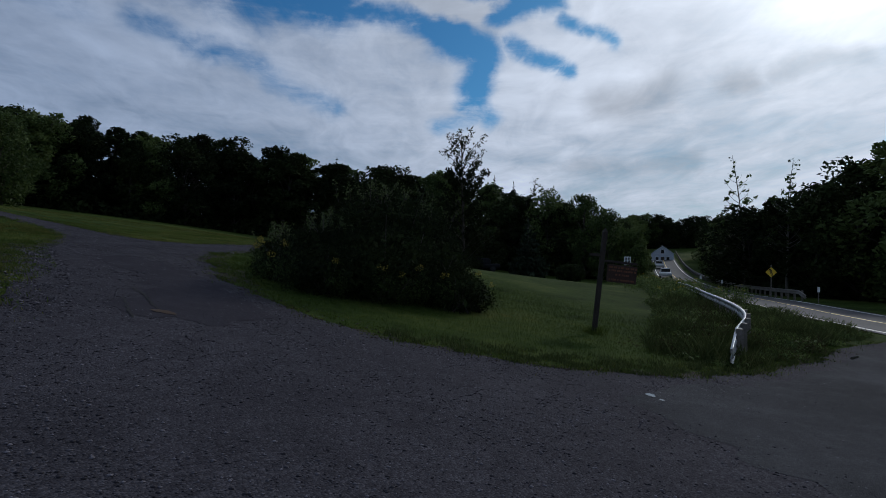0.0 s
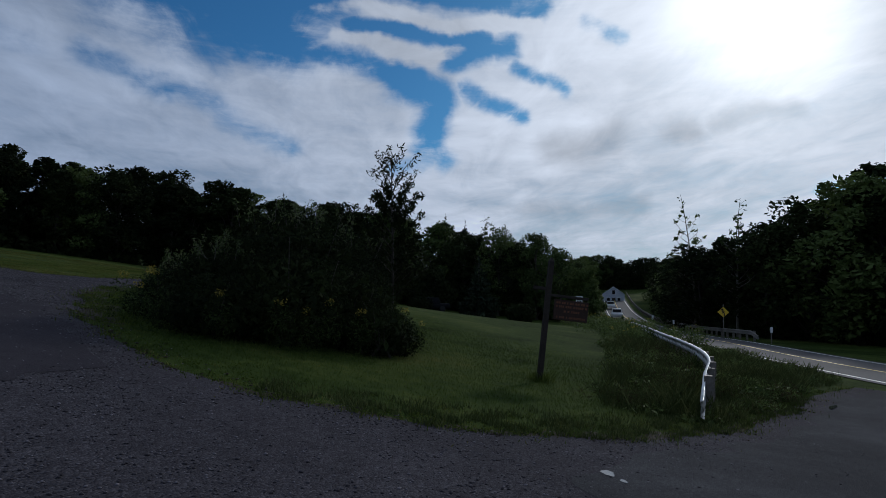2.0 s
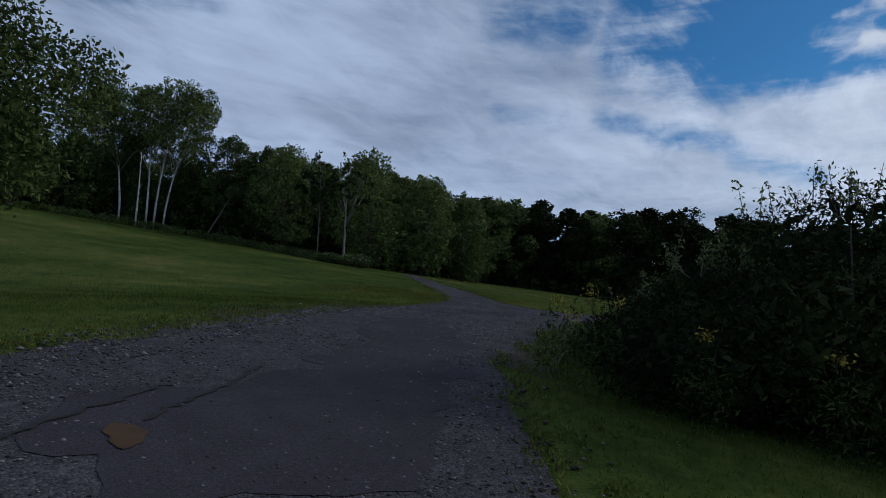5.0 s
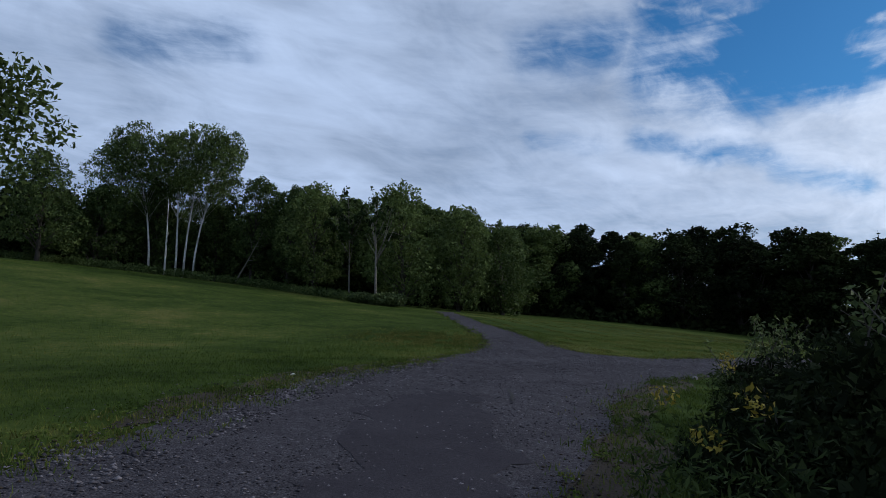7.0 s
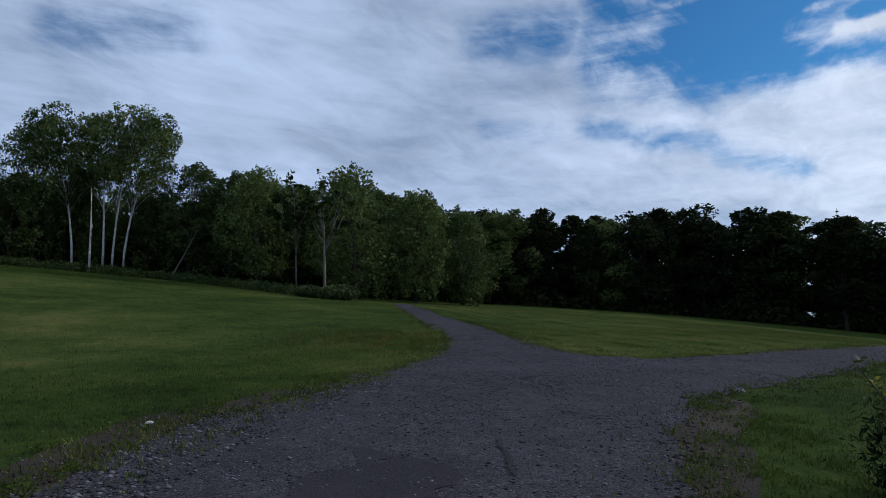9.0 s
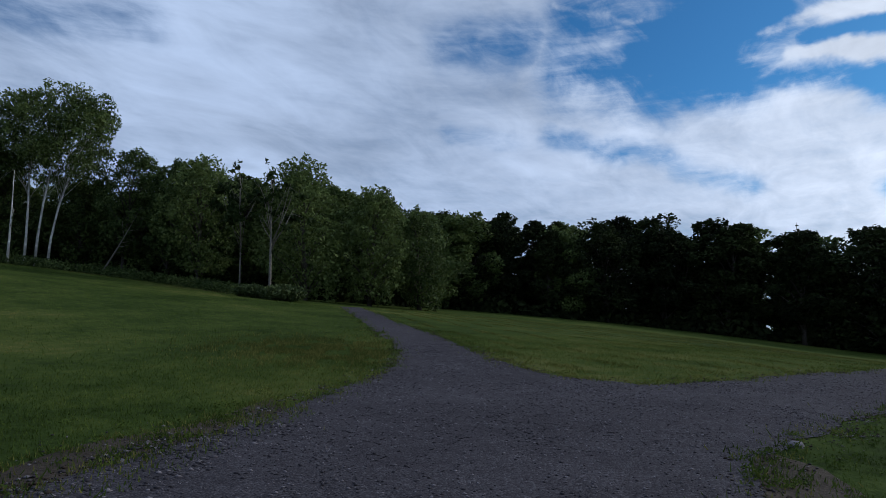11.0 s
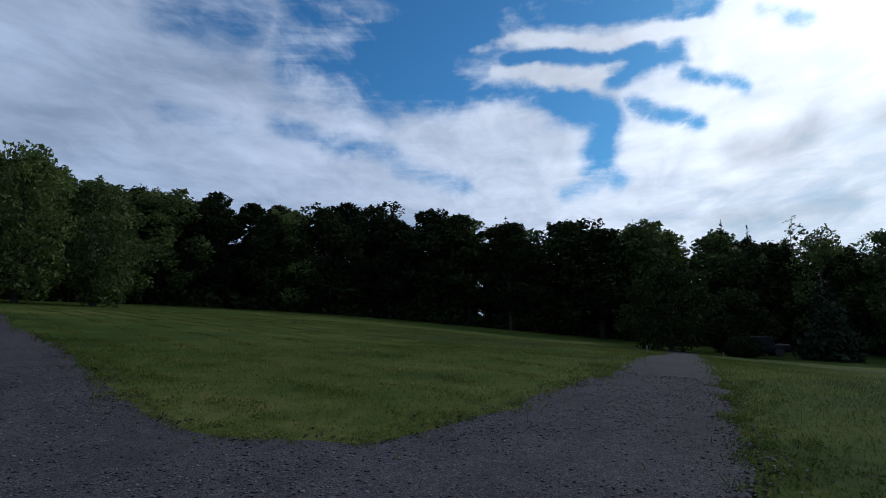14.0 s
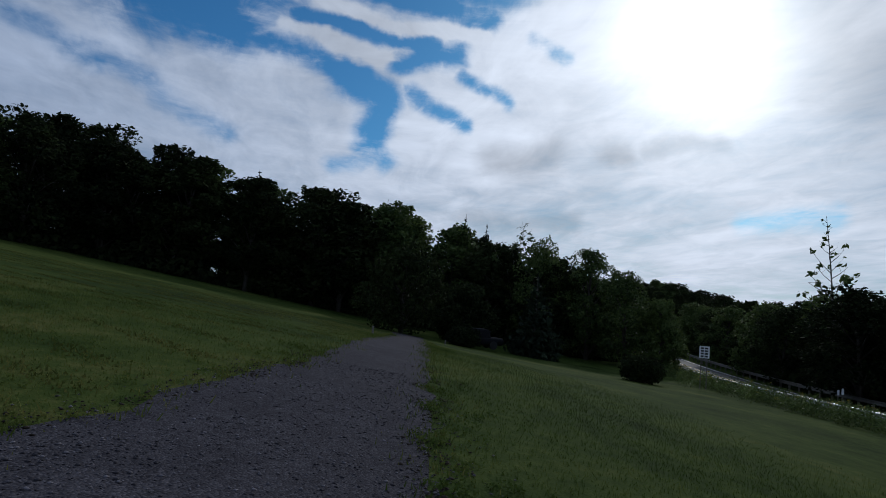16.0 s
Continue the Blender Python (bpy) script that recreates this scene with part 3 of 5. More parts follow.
def broad_tree(name, seed, h, width, low, nleaf, size, leaf, bark, label, trunk_r=0.16, lobes=16, at=None, category="tree", lean=None, lobe=1.0, limb=0.4):
    """A leafy tree: tapered trunk, limbs, and a crown of many leaf clumps that starts at height low."""
    rng = np.random.default_rng(seed)
    top = thing(name, label, category)
    V, F = [], []
    bend = rng.normal(size=2) * 0.04 * h
    if lean:
        bend = np.array(lean)
    trunk = [(bend[0] * k * k, bend[1] * k * k, -0.3 + k * h * 0.9) for k in np.linspace(0, 1, 6)]
    tube(V, F, trunk, [trunk_r * (1.25 - 1.1 * k) for k in np.linspace(0, 1, 6)], 7)
    L, LV, LF = [], [], []
    for i in range(lobes):
        f = (i + 0.5) / lobes
        z = low + (h - low) * (0.08 + 0.86 * f) + rng.normal() * 0.02 * h
        spread = width * 0.5 * math.sin(math.pi * min(0.98, 0.2 + 0.72 * f)) * (0.5 + 0.5 * rng.random())
        ang = i * 2.4 + rng.random()
        k = min(1.0, max(0.0, z / h))
        base = (bend[0] * k * k, bend[1] * k * k)
        c = (base[0] + math.cos(ang) * spread, base[1] + math.sin(ang) * spread, z)
        r = width * (0.16 + 0.10 * rng.random()) * lobe
        L.append((c, (r, r, r * (0.7 + 0.3 * rng.random()))))
        zs = max(low * (0.7 + 0.5 * f), z - 0.16 * h - spread * 0.4)
        start = (bend[0] * (zs / h / 0.9) ** 2, bend[1] * (zs / h / 0.9) ** 2, zs)
        mid = tuple(0.5 * (s + e) + o for s, e, o in zip(start, c, (0, 0, 0.03 * h)))
        tube(LV, LF, [start, mid, c], [trunk_r * limb, trunk_r * limb * 0.62, trunk_r * limb * 0.2], 5)
    L.append(((bend[0] * 0.8, bend[1] * 0.8, h * 0.9), (width * 0.16, width * 0.16, h * 0.1)))
    # loose sprays that break the outline of the crown
    for c, r in list(L):
        for _ in range(5):
            d = rng.normal(size=3)
            d /= np.linalg.norm(d)
            d[2] = abs(d[2]) if c[2] > 0.6 * h else d[2]
            s = r[0] * rng.uniform(0.22, 0.42)
            L.append((tuple(np.array(c) + d * np.array(r) * rng.uniform(0.8, 1.08)), (s * 0.8, s * 0.8, s)))
    part("trunk", mesh_of("trunk", V, F, bark, True), top)
    tagged(part("branching", mesh_of("branching", LV, LF, bark, True), top), kind="stuff")
    part("crown", many("crown", leaves(rng, L, nleaf, size), 4, leaf), top)
    if at:
        top.matrix_basis = pose(*at)
    return top


def conifer(name, seed, h, width, label, nleaf=2600):
    """A spruce: straight trunk and drooping whorls of needled boughs."""
    rng = np.random.default_rng(seed)
    top = thing(name, label, "tree")
    V, F = [], []
    tube(V, F, [(0, 0, -0.3), (0, 0, h * 0.5), (0, 0, h)], [0.16, 0.1, 0.02], 6)
    L = []
    tiers = 13
    for i in range(tiers):
        f = i / (tiers - 1)
        z, r = h * (0.05 + 0.9 * f), width * 0.5 * (1 - f) ** 0.85 + 0.12
        for k in range(max(3, int(8 * (1 - f)))):
            a = k * 6.283 / max(3, int(8 * (1 - f))) + i * 0.9 + rng.random() * 0.4
            rr = r * (0.75 + 0.45 * rng.random())
            L.append(((math.cos(a) * rr * 0.55, math.sin(a) * rr * 0.55, z - rr * 0.18), (rr * 0.55, rr * 0.55, h * 0.035)))
    part("trunk", mesh_of("trunk", V, F, BARK, True), top)
    part("crown", many("crown", leaves(rng, L, nleaf, 0.30, 0.6, 0.2), 4, NEEDLE), top)
    return top


def bare_tree(name, seed, h, spread, label, bark, twigs=26, r0=0.11, nleaf=0, leaf=None, at=(0, 0, 0), steep=1.0):
    """A thin or dead tree: a leaning stem and forking twigs, with few leaves or none."""
    rng = np.random.default_rng(seed)
    top = thing(name, label, "tree")
    V, F, L = [], [], []
    lean = rng.normal(size=2) * 0.05 * h
    stem = lambda k: Vector((lean[0] * k * k, lean[1] * k * k, h * k))
    tube(V, F, [stem(k) - Vector((0, 0, 0.3 if k == 0 else 0)) for k in np.linspace(0, 1, 7)], [r0 * (1 - 0.88 * k) for k in np.linspace(0, 1, 7)], 6)
    for i in range(twigs):
        k = 0.32 + 0.66 * (i + rng.random()) / twigs
        a = rng.random() * 6.283
        ln = spread * (1.15 - k) * (0.5 + 0.7 * rng.random())
        s = stem(k)
        e = s + Vector((math.cos(a) * ln, math.sin(a) * ln, ln * steep * (0.5 + 0.8 * rng.random())))
        m = s.lerp(e, 0.55) + Vector((0, 0, -0.08 * ln))
        rr = r0 * (1 - 0.85 * k) * 0.55
        tube(V, F, [s, m, e], [rr, rr * 0.7, rr * 0.25], 4)
        for _ in range(2):
            q = m.lerp(e, rng.random())
            g = q + Vector(rng.normal(size=3)) * ln * 0.28 + Vector((0, 0, ln * 0.15))
            tube(V, F, [q, g], [rr * 0.4, rr * 0.15], 3)
            L.append((tuple(g), (ln * 0.2, ln * 0.2, ln * 0.16)))
    part("trunk", mesh_of("trunk", V, F, bark, True), top)
    if nleaf:
        part("crown", many("crown", leaves(rng, L, nleaf, 0.2, 0.8, 0.1), 4, leaf), top, "sparse leaves")
    top.matrix_basis = pose(*at)
    return top


WOOD_LABEL = "tall leafy deciduous tree at the wood's dark edge"
# even kinds wear the lit leaf tone, odd kinds the shaded one
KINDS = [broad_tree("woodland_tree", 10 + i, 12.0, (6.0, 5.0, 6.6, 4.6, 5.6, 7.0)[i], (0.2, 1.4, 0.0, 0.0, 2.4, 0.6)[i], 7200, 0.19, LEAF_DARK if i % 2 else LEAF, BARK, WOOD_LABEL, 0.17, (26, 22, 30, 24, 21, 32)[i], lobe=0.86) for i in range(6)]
for k in KINDS:
    tagged(k, "", "", "trees of the surrounding wood")
used = set()


def plant(kind, x, y, h, model=12.0, turn=0.0, wide=1.0):
    """Sets a tree on the land at a height; the first of a kind is moved, the rest are copies."""
    s = h / model
    m = Matrix.Translation((x, y, lz(x, y) - 0.1)) @ Matrix.Rotation(turn, 4, "Z") @ Matrix.Diagonal((s * wide, s * wide, s, 1))
    if kind.name not in used:
        used.add(kind.name)
        kind.matrix_basis = m
        return kind
    first_basis = kind.matrix_basis.copy()
    kind.matrix_basis = Matrix.Identity(4)
    made = copy_thing(kind, m)
    kind.matrix_basis = first_basis
    return made


BRUSH, THICKET = [], []


def wood(line, seed, rows=((0.0, 0.95), (4.5, 1.06)), step=3.9, kinds=(0, 1, 2, 3, 4, 5)):
    """Rows of trees along a line of (x, y, height); the wood lies to the left of the line."""
    rng = random.Random(seed)
    gen = np.random.default_rng(seed)
    for (x0, y0, h0), (x1, y1, h1) in zip(line, line[1:]):
        d = math.hypot(x1 - x0, y1 - y0)
        nx, ny = -(y1 - y0) / d, (x1 - x0) / d
        # loose leaf quads at the foot and behind the rows close the sky gaps
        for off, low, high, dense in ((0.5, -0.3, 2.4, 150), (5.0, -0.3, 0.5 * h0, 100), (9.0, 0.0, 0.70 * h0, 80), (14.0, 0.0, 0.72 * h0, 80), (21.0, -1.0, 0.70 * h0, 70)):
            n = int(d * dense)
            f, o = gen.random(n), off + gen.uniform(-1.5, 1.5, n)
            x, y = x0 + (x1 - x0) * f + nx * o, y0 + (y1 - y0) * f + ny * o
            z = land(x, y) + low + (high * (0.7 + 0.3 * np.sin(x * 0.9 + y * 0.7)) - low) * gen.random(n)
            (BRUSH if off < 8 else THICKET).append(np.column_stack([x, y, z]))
    for off, k in rows:
        for (x0, y0, h0), (x1, y1, h1) in zip(line, line[1:]):
            d = math.hypot(x1 - x0, y1 - y0)
            n = max(1, round(d / step))
            nx, ny = -(y1 - y0) / d, (x1 - x0) / d
            for i in range(n):
                f = (i + 0.2 + 0.6 * rng.random()) / n
                o = off + rng.uniform(-1.2, 1.2)
                h = (h0 + (h1 - h0) * f) * k * rng.uniform(0.92, 1.07)
                plant(KINDS[rng.choice(kinds)], x0 + (x1 - x0) * f + nx * o, y0 + (y1 - y0) * f + ny * o, h, turn=rng.random() * 6.28, wide=rng.uniform(1.2, 1.55))


# the woods run round the fields from the hill in the west to the road in the north
wood([(-56, 70, 11.0), (-45, 76, 11.6), (-40, 82, 11.4), (-33, 90, 12.6), (-20, 95, 13.0), (-8, 96, 13.6), (4, 97, 13.6), (12, 92, 12.0), (19, 87, 10.4), (24, 88, 8.4)], 3, kinds=(1, 3, 5, 1, 3, 5, 0))
# even kinds give this western side its lighter, better lit colour
wood([(-64, 43, 9.6), (-56, 48, 10.8), (-49, 53, 11.2), (-48, 60, 10.6), (-49, 70, 10.6), (-45, 76, 11.4)], 4, kinds=(0, 2, 4, 0, 2, 4, 1))
wood([(-76, -20, 10.0), (-77, 8, 9.5), (-74, 24, 9.5), (-71, 36, 9.4), (-66, 46, 9.8), (-57, 50, 10.0)], 5, ((0.0, 0.8), (5.0, 0.95)), kinds=(0, 2, 4, 5))
# the woods across the road
wood([(70, 165, 10), (56, 125, 8.6), (42, 92, 7.6), (34, 70, 8.6), (31.5, 58, 9.6), (35.5, 50, 13.0), (39, 40, 11.5), (44, 18, 11.5), (52, -5, 12.0), (64, -40, 12.0)], 6, kinds=(1, 3, 5, 2))
wood([(24, 88, 8.6), (30, 108, 9.0), (38, 135, 10.5), (46, 165, 11.0), (66, 205, 12.0), (100, 205, 12)], 7, ((1.0, 0.9),))


def undergrowth(points, size, seed, material, name, label):
    rng = np.random.default_rng(seed)
    p = np.concatenate(points)
    n = len(p)
    a, b = rng.normal(size=(n, 3)), rng.normal(size=(n, 3))
    a /= np.linalg.norm(a, axis=1, keepdims=True)
    b = np.cross(a, b)
    b /= np.linalg.norm(b, axis=1, keepdims=True)
    s = size * (0.5 + rng.random((n, 1)))
    q = np.stack([p - a * s, p - b * s * 0.6, p + a * s, p + b * s * 0.6], 1)
    return tagged(new(name, many(name, q, 4, material)), label, "undergrowth", "", "stuff")


# both fills take the dark leaf: shade under the trees put into colour
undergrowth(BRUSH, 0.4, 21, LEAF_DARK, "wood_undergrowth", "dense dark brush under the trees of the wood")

undergrowth(THICKET, 0.8, 22, LEAF_DARK, "wood_thicket", "dark foliage fill inside the wood, shade put into its colour")

# ---- single trees ----
birches = "birches beside the field"
for i, (x, y, h, w, lx, ly) in enumerate(((-65.2, 35.1, 15.0, 7.4, -0.6, -0.4), (-65.0, 35.8, 15.8, 7.8, 0.6, 1.4), (-64.6, 36.6, 15.4, 7.0, 1.4, 2.6), (-66.6, 33.0, 14.6, 7.6, -1.6, -2.0))):
    t = broad_tree("birch", 40 + i, h, w, h * 0.50, 9200, 0.125, LEAF, BIRCH, "tall white-stemmed birch with an airy crown", 0.10, 30, (x, y, lz(x, y)), lean=(lx, ly), lobe=0.68, limb=0.16)
    tagged(t, "", "", birches)
for i, (x, y, h, w, low) in enumerate(((-69.2, 30.6, 13.4, 7.6, 3.0), (-68.6, 28.5, 8.0, 5.6, 0.3), (-69.2, 34.5, 9.4, 6.4, 0.3), (-67.0, 40.0, 8.6, 6.6, 0.3), (-62.4, 41.8, 11.6, 6.0, 2.0), (-58.4, 43.8, 10.8, 5.4, 1.6))):
    broad_tree("field_tree", 160 + i, h, w, low, 8600, 0.14, LEAF, BARK, "leafy green tree standing behind the birches", 0.15, 28, (x, y, lz(x, y)), lobe=0.8)
bare_tree("dead_birch", 50, 7.5, 1.0, "broken pale stem standing among birches", BIRCH, 5, 0.12, at=(-63.0, 33.2, lz(-63, 33.2)))
bare_tree("leaning_tree", 51, 6.0, 1.6, "thin pale stem leaning at the field's edge", DEAD, 7, 0.09, at=(-61.5, 39.6, lz(-61.5, 39.6))).matrix_basis = pose(-61.5, 39.6, lz(-61.5, 39.6), 0, 30, 40)
bare_tree("forked_tree", 52, 9.0, 2.6, "half-bare forked tree with pale limbs at the drive's end", DEAD, 22, 0.12, 700, LEAF_MID, (-42.0, 42.2, lz(-42, 42.2)), steep=2.0)
bare_tree("half_dead_tree", 53, 9.4, 3.0, "thin half-bare tree with pale limbs", DEAD, 20, 0.08, 1500, LEAF_MID, (-47.5, 43.6, lz(-47.5, 43.6)), steep=1.8)
broad_tree("maple", 60, 6.8, 6.0, 1.9, 70000, 0.060, LEAF_MID, BARK, "full green maple standing on the lawn", 0.13, 36, (-13.9, 8.6, lz(-13.9, 8.6)))
for i, (x, y, h, w, low) in enumerate(((-67.0, 23.5, 9.6, 6.0, 1.0), (-43.5, 46.6, 10.6, 6.0, 0.3), (-41.0, 51.0, 9.4, 5.2, 0.2), (-40.0, 56.0, 8.4, 5.2, 0.1), (-53.0, 43.5, 10.4, 6.4, 0.8))):
    broad_tree("field_tree", 61 + i, h, w, low, 9000, 0.145, LEAF, BARK, "leafy green tree at the field's edge", 0.18, 30, (x, y, lz(x, y)))
for i, (x, y, h, w) in enumerate(((14.9, 89.0, 11.8, 6.4), (19.4, 85.2, 11.8, 5.6), (21.8, 81.5, 9.4, 5.6), (24.5, 79.0, 7.0, 4.0), (-1.5, 75.5, 7.0, 6.2), (5.0, 80.0, 5.0, 5.0))):
    broad_tree("lane_tree", 70 + i, h, w, 0.2, 8000, 0.16, LEAF_DARK if i > 3 else LEAF, BARK, "leafy tree with a rounded crown beside the lane", 0.2, 24, (x, y, lz(x, y)))
for i, (x, y, h, w) in enumerate(((10.4, 76.0, 7.2, 5.0), (8.0, 97.0, 14.6, 4.6), (11.2, 99.0, 14.2, 4.4), (-1.5, 99.0, 14.6, 4.2), (-17.0, 99.0, 14.4, 4.0))):
    conifer("spruce", 80 + i, h, w, "dark spruce with drooping boughs at the wood's edge").matrix_basis = pose(x, y, lz(x, y))
bare_tree("thin_tree", 90, 13.8, 4.0, "tall thin tree with a sparse pale crown", DEAD, 40, 0.13, 800, LEAF_PALE, (12.3, 91.0, lz(12.3, 91)))
for i, (x, y, h) in enumerate(((32.6, 67.0, 14.6), (34.2, 62.5, 13.4), (31.0, 56.0, 10.5))):
    bare_tree("dead_tree", 92 + i, h, 2.6, "dead-topped tree with bare forked tips across the road", DEAD, 26, 0.15, 420, LEAF, (x, y, lz(x, y)))


# ---- the shrub on the island lawn and the young tree beside it ----
def build_shrub():
    rng = np.random.default_rng(5)
    x0, y0 = -1.95, 16.6
    z0 = lz(x0, y0)
    top = thing("large_shrub", "broad dark overgrown shrub on the mown lawn", "shrub", (x0, y0, z0))
    lobes = []
    for dx, dy, rx, ry, hz in ((-0.7, -1.9, 1.2, 1.1, 1.1), (0.4, -1.3, 1.4, 1.4, 1.75), (1.5, -0.3, 1.2, 1.3, 1.75), (2.2, 0.6, 0.9, 0.9, 1.0), (2.7, -0.3, 0.6, 0.6, 0.7), (-1.0, -0.4, 1.5, 1.5, 1.6), (0.3, 0.5, 1.8, 1.8, 2.75), (1.2, 1.3, 1.3, 1.5, 2.4), (-1.4, 1.0, 1.3, 1.5, 1.5), (-3.1, 2.3, 0.7, 0.7, 0.9), (-0.2, 2.2, 1.7, 1.5, 2.4), (2.2, -0.9, 0.8, 0.8, 1.0), (-2.1, -0.7, 0.8, 0.9, 0.8), (1.5, 2.4, 1.1, 1.2, 2.0)):
        g = lz(x0 + dx, y0 + dy) - z0
        lobes.append(((dx, dy, g + hz * 0.46), (rx, ry, hz * 0.56)))
    V, F = [], []
    for c, r in lobes:
        for _ in range(7):
            s = Vector((c[0] + rng.normal() * 0.2, c[1] + rng.normal() * 0.2, lz(x0 + c[0], y0 + c[1]) - z0 - 0.1))
            e = Vector(c) + Vector(rng.normal(size=3)) * 0.45 * min(r)
            tube(V, F, [s, s.lerp(e, 0.5) + Vector(rng.normal(size=3)) * 0.08, e + Vector((0, 0, r[2] * 0.5))], [0.03, 0.02, 0.006], 4)
    tagged(part("stem_cluster", mesh_of("stem_cluster", V, F, BARK), top), kind="stuff")
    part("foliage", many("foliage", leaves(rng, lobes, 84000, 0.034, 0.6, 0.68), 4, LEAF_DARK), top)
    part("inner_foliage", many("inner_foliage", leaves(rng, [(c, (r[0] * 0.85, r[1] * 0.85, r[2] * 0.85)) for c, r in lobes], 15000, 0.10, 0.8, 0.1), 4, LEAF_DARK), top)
    # airy shoots over the crown
    V, F, tips = [], [], []
    for _ in range(90):
        c, r = lobes[rng.choice([5, 6, 7, 9])]
        a, k = rng.random() * 6.28, rng.random() * 0.8
        s = Vector((c[0] + math.cos(a) * r[0] * k, c[1] + math.sin(a) * r[1] * k, c[2] + r[2] * 0.75))
        e = s + Vector((rng.normal() * 0.18, rng.normal() * 0.18, 0.25 + 0.4 * rng.random()))
        tube(V, F, [s, e], [0.008, 0.003], 3)
        tips += [(tuple(s.lerp(e, f)), (0.09, 0.09, 0.07)) for f in (0.4, 0.65, 0.85, 1.0)]
    tagged(part("shoot_spray", mesh_of("shoot_spray", V, F, BARK), top), kind="stuff")
    part("shoot_leaves", many("shoot_leaves", leaves(rng, tips, 2200, 0.035, 0.7, 0.1), 4, LEAF_PALE), top)
    # yellow flowering weeds at its foot
    spots = []
    for dx, dy, h in ((-2.4, -2.2, 0.9), (-1.9, -2.7, 0.8), (-1.5, -3.0, 1.1), (0.6, -2.6, 0.9), (1.4, -1.9, 1.0), (2.0, -1.6, 0.9), (2.9, -0.1, 1.0), (3.3, 0.6, 0.7), (-3.5, 2.0, 0.9), (-3.3, 1.4, 0.8), (-3.7, 2.5, 0.8), (1.0, -2.3, 0.8), (-0.4, -2.9, 0.9)):
        g = lz(x0 + dx, y0 + dy) - z0
        spots.append(((dx, dy, g + h * 0.5), (0.28, 0.28, h * 0.5)))
    part("weed_leaves", many("weed_leaves", leaves(rng, spots, 4200, 0.036, 0.4, 0.2), 4, LEAF_MID), top)
    part("weed_flowers", many("weed_flowers", leaves(rng, [((c[0], c[1], c[2] + r[2]), (0.11, 0.11, 0.08)) for c, r in spots], 520, 0.022, 0.8, 0.2), 4, FLOWER), top, "yellow flower heads")["kind"] = "stuff"


build_shrub()


def build_sapling():
    rng = np.random.default_rng(8)
    x, y, h = 0.6, 19.3, 5.2
    top = thing("sapling", "slender young tree with loose leafy shoots", "tree", (x, y, lz(x, y)))
    V, F, L, tips = [], [], [], []
    stem = [(0.04 * math.sin(k * 5), 0.03 * math.cos(k * 4), -0.2 + k * (h + 0.1)) for k in np.linspace(0, 1, 9)]
    tube(V, F, stem, [0.055 * (1.05 - k) for k in np.linspace(0, 1, 9)], 6)
    for i in range(46):
        k = 0.22 + 0.76 * i / 46
        a = i * 2.4 + rng.random()
        ln = (1.5 - 0.9 * k) * (0.6 + 0.6 * rng.random())
        s = Vector((0, 0, h * k * 0.93))
        e = s + Vector((math.cos(a) * ln * 0.8, math.sin(a) * ln * 0.8, ln * (0.55 + 0.5 * k)))
        m = s.lerp(e, 0.5) + Vector((0, 0, 0.08))
        tube(V, F, [s, m, e], [0.013, 0.009, 0.003], 4)
        (tips if k > 0.74 else L).extend((tuple(s.lerp(e, f)), (0.16, 0.16, 0.13)) for f in (0.45, 0.7, 0.95))
    part("trunk", mesh_of("trunk", V, F, BARK, True), top)
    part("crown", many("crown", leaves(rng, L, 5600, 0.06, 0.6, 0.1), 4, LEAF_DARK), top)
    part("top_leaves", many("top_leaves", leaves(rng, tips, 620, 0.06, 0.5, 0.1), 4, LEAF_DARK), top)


build_sapling()


def round_bush(name, seed, x, y, w, h, label, leaf=LEAF_DARK):
    rng = np.random.default_rng(seed)
    top = thing(name, label, "shrub", (x, y, lz(x, y)))
    V, F = [], []
    for k in range(6):
        a = k * 1.05
        tube(V, F, [(0, 0, -0.1), (math.cos(a) * w * 0.2, math.sin(a) * w * 0.2, h * 0.5)], [0.05, 0.02], 4)
    tagged(part("stem_cluster", mesh_of("stem_cluster", V, F, BARK), top), kind="stuff")
    lobes = [((math.cos(k) * w * 0.2, math.sin(k) * w * 0.2, h * 0.48), (w * 0.36, w * 0.36, h * 0.5)) for k in range(6)]
    part("foliage", many("foliage", leaves(rng, lobes, 5200, 0.11, 0.8, 0.3), 4, leaf), top)


round_bush("round_bush", 31, 12.4, 60.5, 2.6, 1.7, "dense round clipped bush at the lawn's edge")
round_bush("drive_bush", 32, -39.0, 41.0, 2.6, 1.0, "low pale bush beside the end of the drive", LEAF_PALE)
round_bush("drive_bush", 33, -41.0, 40.0, 1.8, 0.8, "low pale bush beside the end of the drive", LEAF_PALE)
round_bush("lane_bush", 34, 3.4, 73.0, 2.6, 1.6, "dark bush at the end of the lane")


